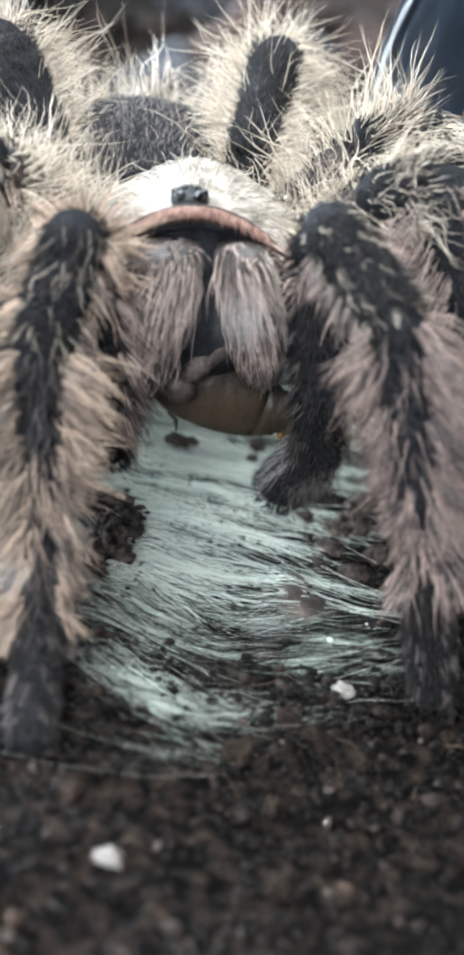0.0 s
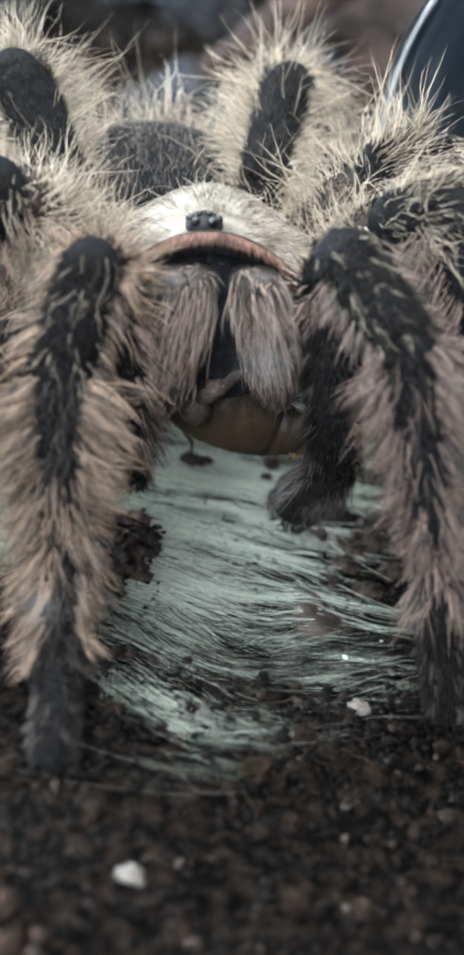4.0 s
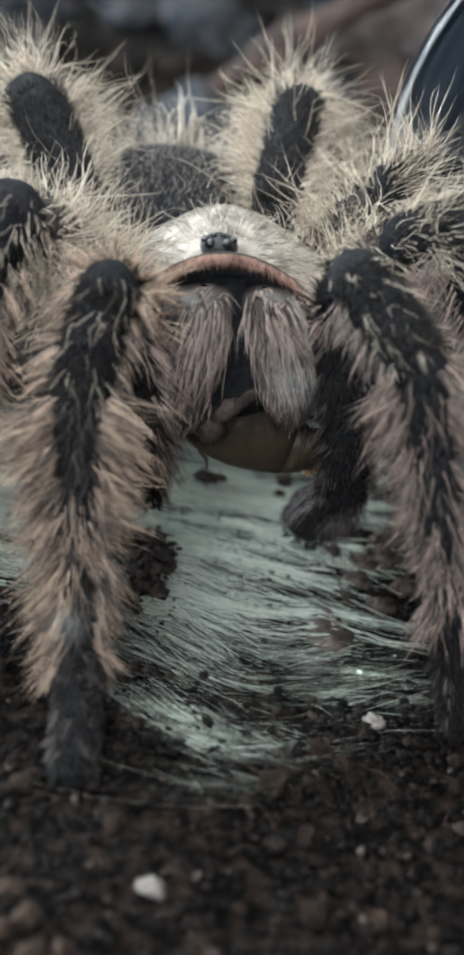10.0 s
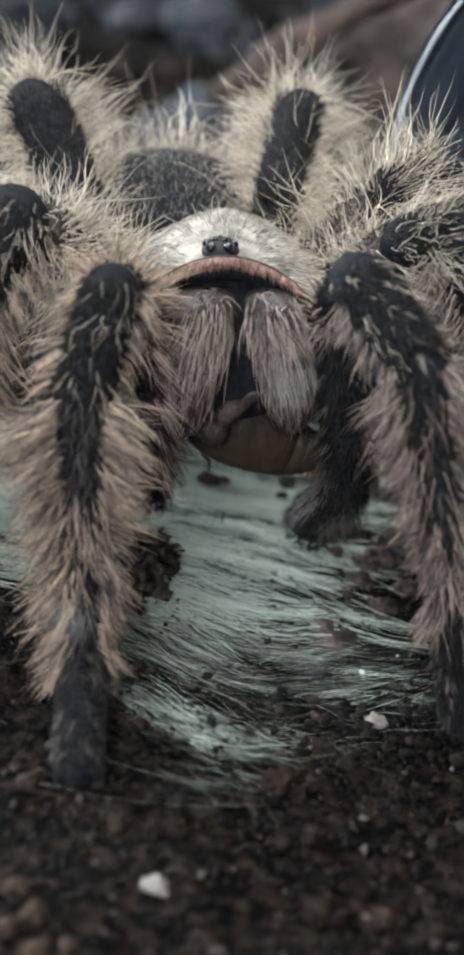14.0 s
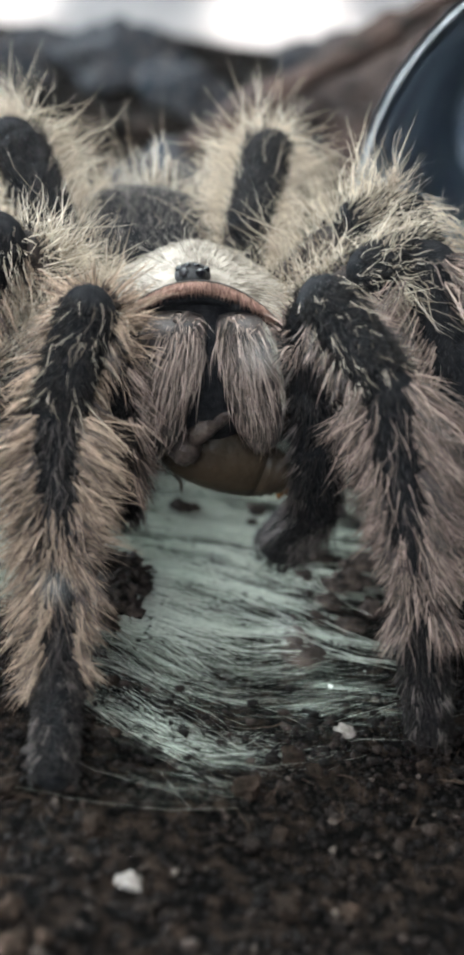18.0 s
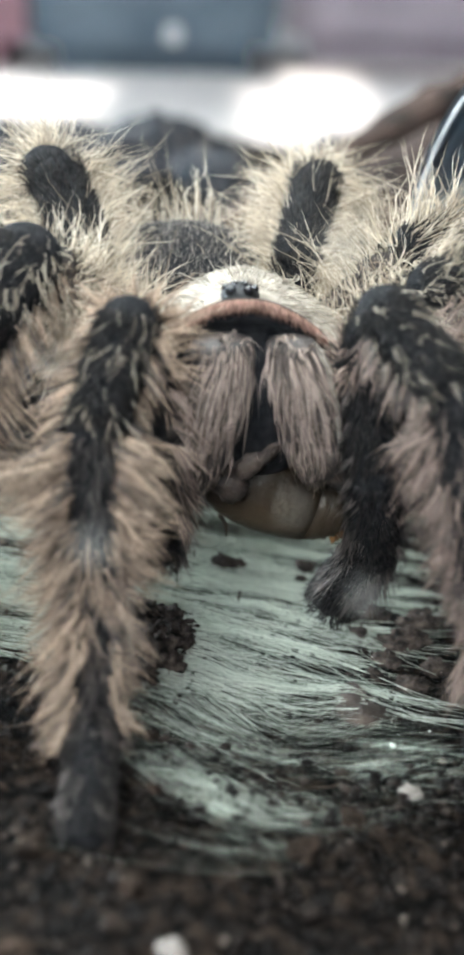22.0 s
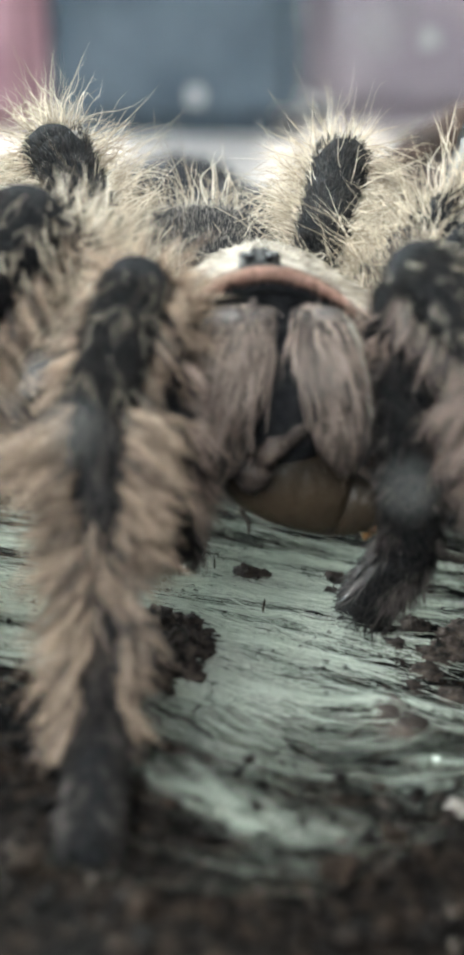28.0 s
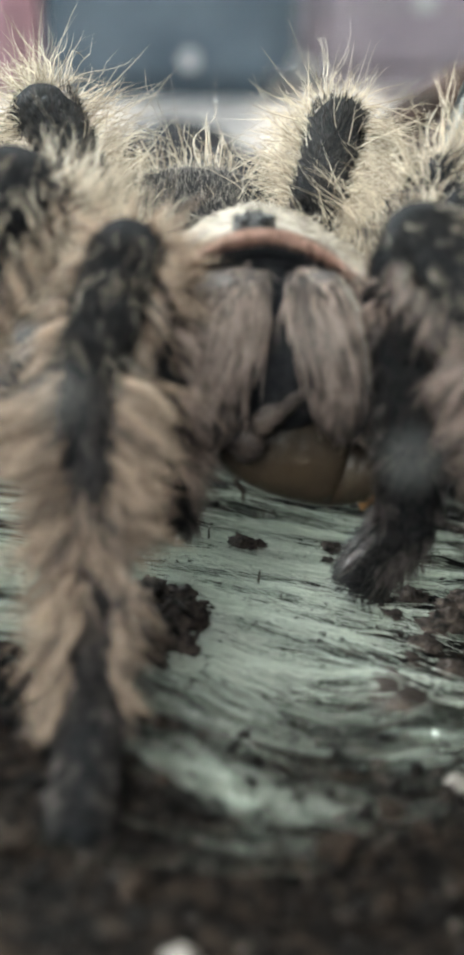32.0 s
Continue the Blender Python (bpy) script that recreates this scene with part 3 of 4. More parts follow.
for ex, ey, ez, er in ((-0.07, -0.25, 4.505, 0.066), (0.12, -0.25, 4.505, 0.066), (-0.13, -0.12, 4.50, 0.052), (0.19, -0.12, 4.50, 0.052), (-0.03, -0.14, 4.555, 0.042), (0.08, -0.14, 4.555, 0.042)):
    s = Soup()
    s.ball((ex, ey, ez), (er, er, er), 0, 8, 12)
    part("eye", s, [M_EYE], carapace, "glossy black eye")
# fringe over the jaws: an arched band of bristles under the front rim
s = Soup()
n = 1500
u = rng.uniform(-1, 1, n)
h = rng.rand(n)
p = np.stack([0.11 + 0.87 * u, -0.42 + 0.14 * u**2 - 0.02 * h, 4.462 - 0.43 * u**2 - 0.03 * h], 1)
s.hairs(p, np.stack([u * 0.35, -0.55 + 0 * u, -0.75 - 0.2 * h], 1) + rng.normal(size=(n, 3)) * 0.20, rng.uniform(0.03, 0.14, n), 0.0085, (0, 0.15, -0.35), 0, 3)
v = np.linspace(-1, 1, 25)
s.tube(np.stack([0.11 + 0.90 * v, -0.38 + 0.14 * v**2, 4.44 - 0.46 * v**2], 1), 0.030 - 0.012 * np.abs(v) ** 3, 1, 12)
# black roll below the bristles, put in for the shadowed gap above the jaws
s.tube(np.stack([0.11 + 0.84 * v, -0.34 + 0.18 * v**2, 4.27 - 0.40 * v**2], 1), 0.11 - 0.06 * np.abs(v) ** 3, 2, 12)
part("brow_fringe", s, [M_ORANGE, M_BROWNSKIN, M_VELVET], carapace, "orange-brown bristle fringe along the front rim")

# abdomen
s = Soup()
AB, AR = (-0.76, 3.0, 3.24), (1.58, 1.6, 1.3)
s.ball(AB, AR, 0, 24, 36)
swept(s, AB, AR, 9000, 0.10, 1, -0.2, 0.0045, (0, 1, 0.1), 0.5, 1.0, seg=2)
# grey-brown fuzz on the top only; its pale tone also paints the back-light sheen
swept(s, AB, AR, 2600, 0.20, 3, 0.62, 0.0045, (0, 1, 0.1), 0.30, 1.0, seg=3, wave=0.15)
swept(s, AB, AR, 520, 0.85, 2, -0.2, 0.0090, (0, 0.1, 0.5), 1.0, 1.0, bend=(0, -0.15, -0.1), keep=lambda d: d[:, 1] > 0.30, seg=7, wave=0.40)
swept(s, AB, AR, 40, 0.30, 2, 0.0, 0.0066, (0, 1, 0.1), 0.3, 1.0, seg=6, wave=0.35)
part("abdomen", s, [M_VELVET, M_DARKHAIR, M_CREAM, M_SHEEN_FUZZ], tarantula, "round black velvety abdomen with long fawn hairs")


# jaws
def jaw(top, low, sgn, wide):
    """One chelicera from its top to its lower end; sgn points outward."""
    s = Soup()
    top, low = np.asarray(top, float), np.asarray(low, float)
    k = np.array([0, 0.025, 0.07, 0.16, 0.36, 0.6, 0.8, 0.93, 1.0])
    out = np.array([-0.16, -0.17, -0.19, -0.25, -0.36, -0.38, -0.28, -0.14, -0.05])
    pts = top + (low - top) * k[:, None] + np.stack([0.07 * sgn * np.sin(k * 3.1), out, 0 * k], 1)
    rad = np.array([0.04, 0.27, 0.335, 0.375, 0.385, 0.35, 0.29, 0.19, 0.03]) * wide

    def skin(w, ang, lift):
        c = np.stack([np.interp(w, k, pts[:, i]) for i in range(3)], 1)
        rr = np.interp(w, k, rad) + lift
        return c + np.stack([rr * np.sin(ang), -rr * np.cos(ang), 0 * ang], 1)

    w, sides = np.concatenate([[0, 0.008, 0.025], np.linspace(0.05, 0.95, 16), [0.98, 1.0]]), 24
    grid = skin(np.repeat(w, sides), np.tile(np.arange(sides) / sides * 2 * np.pi, len(w)), 0.0)
    i, j = [q.ravel() for q in np.meshgrid(np.arange(len(w) - 1), np.arange(sides), indexing="ij")]
    s.put(grid, np.stack([i * sides + j, (i + 1) * sides + j, (i + 1) * sides + (j + 1) % sides, i * sides + (j + 1) % sides], 1))
    n = 340
    u, th = rng.rand(n) ** 2.4 * 0.9, np.clip(rng.normal(size=n) * 0.55 - 0.12 * sgn, -1.05 if sgn > 0 else -0.85, 0.85 if sgn > 0 else 1.05)
    th = np.round(th * 3.8) / 3.8 + rng.normal(size=n) * 0.075
    p = skin(u, th, -0.01)
    d = unit(skin(np.minimum(u + 0.08, 1), th, 0.02) - p)
    ln = rng.uniform(0.55, 1.05, n) * (1 - 0.45 * u)
    end = skin(np.minimum(u + ln / 1.9, 1.0), th, 0.05) - p
    s.hairs(p, d + rng.normal(size=(n, 3)) * 0.04, ln, rng.uniform(0.0078, 0.0130, n), end / ln[:, None] - d, 2, 7, 0.09)
    s.hairs(p, d + rng.normal(size=(n, 3)) * 0.1, 0.25, 0.006, (0, 0, 0), 1, 2)
    # pale hairs on one jaw only, painting its lit outer edge
    if sgn > 0:
        n = 240
        u, th = rng.uniform(0.02, 0.5, n), rng.uniform(1.05, 1.75, n)
        p = skin(u, th, -0.004)
        d = unit(skin(np.minimum(u + 0.08, 1), th, 0.0) - p)
        s.hairs(p, d + rng.normal(size=(n, 3)) * 0.05, rng.uniform(0.15, 0.32, n), 0.0065, (0, 0, 0), 3, 4, 0.06)
    # a few curled bristles at the top
    n = 14
    p = top + np.stack([rng.uniform(-0.25, 0.25, n), rng.uniform(-0.40, -0.30, n), rng.uniform(-0.12, 0.02, n)], 1)
    s.hairs(p, np.stack([rng.normal(size=n), -0.7 + 0 * p[:, 0], 0.7 + 0 * p[:, 0]], 1), 0.3, 0.011, (0, -0.3, -1.1), 2, 6, 0.25)
    return part("chelicera", s, [M_JAW, M_DARKHAIR, M_MAUVE, M_PALECOAT], tarantula, "bulging jaw covered with long brownish-mauve hairs")


jaw((-0.12, -0.30, 4.08), (-0.43, -0.38, 2.16), -1, 1.12)
jaw((0.58, -0.30, 4.08), (0.94, -0.38, 2.26), 1, 0.92)
# mouth parts behind the jaws; the black ball paints the gap's shade
s = Soup()
s.ball((0.22, -0.12, 3.2), (0.82, 0.60, 0.95), 0, 16, 22)
part("mouth", s, [M_VELVET], tarantula, "black mouth underside that fills the shaded gap behind the jaws")
s = Soup()
s.ball((0.15, 1.0, 3.15), (1.0, 1.2, 0.45), 0, 12, 22)
part("sternum", s, [M_VELVET], tarantula, "dark hairy underside plate")

# prey: a ringed insect abdomen, one hanging leg and soft chewed bits
M_PREY = noisy("prey_shell", (0.005, 0.0038, 0.0024), (0.046, 0.031, 0.018), 110, 0.42, 0.8, 420)
M_PREY_EDGE = noisy("prey_rim", (0.06, 0.030, 0.011), (0.28, 0.145, 0.05), 420, 0.4, 0.5)
M_PULP = noisy("chewed_pulp", (0.016, 0.012, 0.011), (0.105, 0.078, 0.064), 320, 0.35, 0.8)
prey = thing("insect_prey", "brown insect body held in the tarantula's jaws", "insect")
prey.matrix_basis = pose(0.47 * CM, -0.24 * CM, 2.02 * CM, 0, 19, 8)
def girth(q):
    return 0.44 * math.sqrt(max(0.02, 1 - (abs(q - 0.02) / 0.95) ** 2.1))


s = Soup()
xs = np.linspace(-0.82, 0.48, 16)
s.tube(np.stack([xs, 0 * xs, 0 * xs], 1), [girth(q) * (1 + 0.012 * math.sin(q * 30)) for q in xs], 0, 26, flat=0.55, up=(0, 1, 0))
part("shell", s, [M_PREY], prey, "smooth brown body shell")
for x0, x1 in ((0.46, 0.60), (0.58, 0.72), (0.70, 0.82), (0.80, 0.92)):
    s = Soup()
    w0, w1 = girth(x0), girth(x1)
    s.tube([(x0, 0, 0), (x0 + 0.01, 0, 0), (x1, 0, 0), (x1 + 0.025, 0, 0), (x1 + 0.02, 0, 0)], [w0 * 0.7, w0 * 0.985, w1 * 1.0, w1 * 1.01, w1 * 0.7], 0, 26, flat=0.55, up=(0, 1, 0))
    s.tube([(x1 + 0.005, 0, 0), (x1 + 0.01, 0, 0), (x1 + 0.03, 0, 0), (x1 + 0.034, 0, 0)], [w1 * 0.9, w1 * 1.015, w1 * 1.02, w1 * 0.8], 0, 26, flat=0.56, up=(0, 1, 0))
    part("body_ring", s, [M_PREY], prey)
s = Soup()
s.tube([(-0.45, -0.02, -0.22), (-0.50, 0.1, -0.42), (-0.36, 0.2, -0.55), (-0.30, 0.24, -0.70)], [0.04, 0.035, 0.025, 0.015], 0, 8)
part("insect_leg", s, [M_PREY], prey, "thin bent amber leg")
# amber teeth along the ragged tail end
for k in range(9):
    a = -1.35 + 2.5 * k / 8
    s = Soup()
    c = np.array([0.86 + 0.10 * math.cos(a * 1.1), 0.03 * math.sin(k * 2.3), 0.27 * math.sin(a)])
    d = np.array([math.cos(a) * 0.9, 0.1 * math.sin(k), math.sin(a)])
    s.tube([c - d * 0.05, c, c + d * 0.045, c + d * 0.08], [0.045, 0.050, 0.032, 0.006], 0, 7)
    part("spine", s, [M_PREY_EDGE], prey, "small amber tail spine")
for c, r in (((-0.36, -0.34, 0.66), (0.10, 0.08, 0.26)), ((-0.50, -0.32, 0.44), (0.14, 0.10, 0.22)), ((-0.62, -0.22, 0.10), (0.24, 0.18, 0.19))):
    s = Soup()
    s.ball(c, r, 0, 10, 14, wob=0.34, rot=pose(0, 0, 0, 0, 25, 0))
    part("pulp", s, [M_PULP], prey, "pale chewed soft flesh")


# ---------------------------------------------------------------- silk, soil grains, stones
M_SILK = hair_material("white_spider_silk", (0.34, 0.39, 0.32), (0.95, 0.98, 0.88), 0.3, 0.35, 0.6, skew=1.1)


def film_material():
    """Thin silk film: gauze that is denser along its streaks."""
    m = material("silk_film", (0.85, 0.95, 0.81), 0.6, 0.25)
    nt = m.node_tree
    co, mp = nt.nodes.new("ShaderNodeTexCoord"), nt.nodes.new("ShaderNodeMapping")
    mp.inputs["Scale"].default_value = (110, 1300, 300)
    mp.inputs["Rotation"].default_value = (0, 0, radians(7))
    n1, n2 = nt.nodes.new("ShaderNodeTexNoise"), nt.nodes.new("ShaderNodeTexNoise")
    n1.inputs["Scale"].default_value, n1.inputs["Detail"].default_value = 1.0, 8.0
    n2.inputs["Scale"].default_value, n2.inputs["Detail"].default_value = 95.0, 4.0
    r1, r2 = nt.nodes.new("ShaderNodeMapRange"), nt.nodes.new("ShaderNodeMapRange")
    r1.inputs["From Min"].default_value, r1.inputs["From Max"].default_value = 0.50, 0.575
    r2.inputs["From Min"].default_value, r2.inputs["From Max"].default_value = 0.38, 0.62
    r2.inputs["To Min"].default_value, r2.inputs["To Max"].default_value = 0.10, 1.0
    mul = nt.nodes.new("ShaderNodeMath")
    mul.operation = "MULTIPLY"
    tr, mx = nt.nodes.new("ShaderNodeBsdfTransparent"), nt.nodes.new("ShaderNodeMixShader")
    nt.links.new(co.outputs["Object"], mp.inputs["Vector"])
    nt.links.new(mp.outputs["Vector"], n1.inputs["Vector"])
    nt.links.new(co.outputs["Object"], n2.inputs["Vector"])
    nt.links.new(n1.outputs["Fac"], r1.inputs["Value"])
    nt.links.new(n2.outputs["Fac"], r2.inputs["Value"])
    nt.links.new(r1.outputs["Result"], mul.inputs[0])
    nt.links.new(r2.outputs["Result"], mul.inputs[1])
    dens, mul2 = nt.nodes.new("ShaderNodeAttribute"), nt.nodes.new("ShaderNodeMath")
    dens.attribute_name, mul2.operation = "weave", "MULTIPLY"
    nt.links.new(mul.outputs["Value"], mul2.inputs[0])
    nt.links.new(dens.outputs["Fac"], mul2.inputs[1])
    nt.links.new(mul2.outputs["Value"], mx.inputs["Fac"])
    nt.links.new(tr.outputs["BSDF"], mx.inputs[1])
    nt.links.new(nt.nodes["Principled BSDF"].outputs["BSDF"], mx.inputs[2])
    nt.links.new(mx.outputs["Shader"], nt.nodes["Material Output"].inputs["Surface"])
    return m


M_FILM = film_material()


def lobe(x, y, cx, cy, sx, sy):
    return np.exp(-(((x - cx) / sx) ** 2) - ((y - cy) / sy) ** 2)
def web_density(x, y):
    """The sheet is closest under the body and in two bright bands; two thinner lobes reach forward."""
    d = 0.85 * lobe(x, y, 0.35, 1.9, 1.7, 1.5) + 0.95 * lobe(x, y, 0.45, 0.25 - 0.12 * x, 1.25, 0.28) + 0.8 * lobe(x, y, -0.35, -1.05 - 0.1 * x, 0.75, 0.30)
    d = d + 0.85 * lobe(x, y, -0.9, -2.4, 0.55, 0.38) + 0.75 * lobe(x, y, -0.15, -1.75, 0.55, 0.35) + 0.5 * lobe(x, y, 0.1, -2.4, 0.6, 0.4) + 0.80 * lobe(x, y, -0.25, -2.95, 0.65, 0.42) + 0.85 * lobe(x, y, 0.15, -3.45, 0.5, 0.38) + 0.42 * lobe(x, y, 1.9, -2.1, 0.72, 0.7) + 0.5 * lobe(x, y, -2.9, 0.6, 1.4, 1.8) + 0.45 * lobe(x, y, 0.05, -4.15, 0.45, 0.28)
    d = (d + 0.30 * lobe(x, y, 0.3, -0.4, 1.5, 1.4)) * (1 - 0.8 * lobe(x, y, 0.98, -2.0, 0.42, 0.55)) * (1 - 0.8 * lobe(x, y, 1.15, -3.4, 0.6, 0.6)) * (1 - 0.7 * lobe(x, y, 1.5, -1.2, 0.45, 0.3)) * (1 - 0.88 * lobe(x, y, 2.1, 0.15, 0.8, 0.9)) * (1 - 0.5 * lobe(x, y, 0.2, -0.75, 0.8, 0.10))
    return np.clip(d * (0.55 + 1.1 * np.clip(0.5 + 1.5 * fbm(x, y, 1.6, 3), 0, 1)), 0, 1)
def strand_patch(x, y):
    """How closely the threads lie: streaky patches with gaps."""
    return np.clip(0.42 + 2.7 * fbm(x * 0.6 + 0.04 * y, y * 7.5 + 1.0 * x, 1.0, 4), 0.0, 1.0) ** 1.2
def silk_threads():
    """Bundles of threads laid over the soil round the burrow mouth."""
    s = Soup()
    for _ in range(1000):
        for _ in range(40):
            x, y = rng.uniform(-4.4, 3.4), rng.uniform(-5.0, 6.6)
            patch = (0.05 + float(strand_patch(x, y))) * float(web_density(x, y)) * (1.1 if y < -1.4 else 1.0)
            if rng.rand() < float(web_mask(x, y)) * patch:
                break
        else:
            continue
        ang = math.radians(-7) + 0.12 * rng.normal()
        if y < -1.4:
            ang = math.radians(25 * math.tanh((x - 0.95) * 0.9)) + 0.20 * rng.normal()
        n = rng.randint(2, 13)
        ln = rng.uniform(0.4, 1.9, n) * (0.62 if y < -1.4 else 1.0)
        spread = rng.uniform(0.015, 0.075)
        m = 9
        t = np.linspace(-0.5, 0.5, m)
        ox, oy = rng.normal(size=n) * 0.35, rng.normal(size=n) * spread * rng.choice([0.5, 1.0, 1.7])
        a = ang + rng.normal(size=n) * rng.choice([0.05, 0.11, 0.3])
        px = x + ox[:, None] + ln[:, None] * t * np.cos(a)[:, None] - oy[:, None] * np.sin(a)[:, None]
        py = y + ln[:, None] * t * np.sin(a)[:, None] + oy[:, None] * np.cos(a)[:, None]
        py = py + 0.10 * fbm(px, py * 0.4, 1.1, 3) + 0.025 * fbm(px + 3 * y, py, 3.0, 2)
        gz = ground_z(px, py)
        chord = np.linspace(0, 1, m)[None] * (gz[:, -1:] - gz[:, :1]) + gz[:, :1]
        pz = np.maximum(gz + 0.015, 0.55 * chord + 0.45 * gz + 0.02) + rng.uniform(0, 0.05, n)[:, None]
        w = rng.uniform(0.0007, 0.0024, n) * np.where(rng.rand(n) < 0.06, 1.8, 1.0) * (0.36 if y < -1.4 else 1.2)
        P = np.stack([px, py, pz], -1)
        side = np.stack([-np.sin(a), np.cos(a), 0.5 + 0 * a], -1)[:, None] * w[:, None, None]
        up = np.array([0, -0.4, 0.9])[None, None] * w[:, None, None]
        V = np.stack([P - side, P + up, P + side], 2).reshape(n, -1, 3)
        q = []
        for i in range(m - 1):
            for j in range(3):
                k = (j + 1) % 3
                q.append([i * 3 + j, i * 3 + k, (i + 1) * 3 + k, (i + 1) * 3 + j])
        base = (np.arange(n) * m * 3)[:, None, None]
        s.put(V.reshape(-1, 3), (base + np.array(q)).reshape(-1, 4))
    t = np.linspace(0, 1, 25)
    lx, ly = -1.95 + 2.6 * t, -4.60 - 0.18 * np.sin(t * 3.3) + 0.05 * t
    s.tube(np.stack([lx, ly, ground_z(lx, ly, False) + 0.07], 1), np.full(25, 0.0009), 0, 5)
    xs, ys = np.linspace(-4.8, 3.6, 150), np.linspace(-5.4, 6.8, 330)
    X, Y = np.meshgrid(xs, ys)
    Z = 0.75 * ground_z(X, Y, False) + 0.25 * ground_z(X, Y) + 0.035
    nx = len(xs)
    i, j = [q.ravel() for q in np.meshgrid(np.arange(len(ys) - 1), np.arange(nx - 1), indexing="ij")]
    ok = web_mask(X[:-1, :-1].ravel(), Y[:-1, :-1].ravel()) > 0.12
    i, j = i[ok], j[ok]
    s.put(np.stack([X, Y, Z], -1).reshape(-1, 3), np.stack([i * nx + j, i * nx + j + 1, (i + 1) * nx + j + 1, (i + 1) * nx + j], 1), mat=1)
    n0, n1 = s.n - X.size, X.size
    ob = thing("spider_silk", "pale greenish-white silk threads spread over the soil", "spider web", s, [M_SILK, M_FILM], kind="stuff")
    # the weave is closest under the body and thins out towards its edge
    weave = np.clip(np.clip(web_mask(X, Y) * 1.3, 0, 1) * web_density(X, Y) * np.where(Y < -1.2, 0.30 + 0.55 * strand_patch(X, Y), 0.04 + 1.21 * strand_patch(X, Y) ** 1.3), 0, 1)
    at = ob.data.attributes.new("weave", "FLOAT", "POINT")
    at.data.foreach_set("value", np.concatenate([np.zeros(n0), weave.ravel()]).astype(np.float32))


silk_threads()


def grain_material(name, stops, rough=0.8):
    m = material(name, (0.05, 0.04, 0.03), rough, 0.12)
    nt = m.node_tree
    geo, ramp = nt.nodes.new("ShaderNodeNewGeometry"), nt.nodes.new("ShaderNodeValToRGB")
    ramp.color_ramp.interpolation = "LINEAR"
    el = ramp.color_ramp.elements
    el[0].position, el[0].color = stops[0][0], (*stops[0][1], 1)
    el[1].position, el[1].color = stops[-1][0], (*stops[-1][1], 1)
    for pos, col in stops[1:-1]:
        el.new(pos).color = (*col, 1)
    nt.links.new(geo.outputs["Random Per Island"], ramp.inputs["Fac"])
    nt.links.new(ramp.outputs["Color"], nt.nodes["Principled BSDF"].inputs["Base Color"])
    return m


M_GRAIN = grain_material("soil_grains", [(0.0, (0.004, 0.003, 0.0026)), (0.5, (0.006, 0.0045, 0.004)), (0.82, (0.016, 0.0115, 0.0095)), (0.985, (0.033, 0.024, 0.020)), (1.0, (0.09, 0.074, 0.062))])

M_FIBRE = hair_material("coconut_fibre", (0.012, 0.008, 0.006), (0.085, 0.058, 0.042), 0.7, 0.05, 0.1)

_ico = bmesh.new()
bmesh.ops.create_icosphere(_ico, subdivisions=1, radius=1.0)
ICO_V = np.array([v.co[:] for v in _ico.verts])
ICO_F = np.array([[v.index for v in f.verts] for f in _ico.faces])
_ico.free()


def lumps(s, x, y, z, r, mat=0, squash=0.75):
    """Many irregular grains at once."""
    n = len(x)
    k = rng.uniform(0.62, 1.3, (n, len(ICO_V), 1))
    sc = np.stack([rng.uniform(0.7, 1.4, n), rng.uniform(0.7, 1.3, n), squash * rng.uniform(0.7, 1.2, n)], 1)[:, None]
    a = rng.uniform(0, 6.28, n)
    v = ICO_V[None] * k * sc * np.asarray(r)[:, None, None]
    c, d = np.cos(a)[:, None], np.sin(a)[:, None]
    v = np.stack([v[..., 0] * c - v[..., 1] * d, v[..., 0] * d + v[..., 1] * c, v[..., 2]], -1)
    v += np.stack([x, y, z], 1)[:, None]
    f = (np.arange(n) * len(ICO_V))[:, None, None] + ICO_F
    s.put(v.reshape(-1, 3), None, f.reshape(-1, 3), mat)


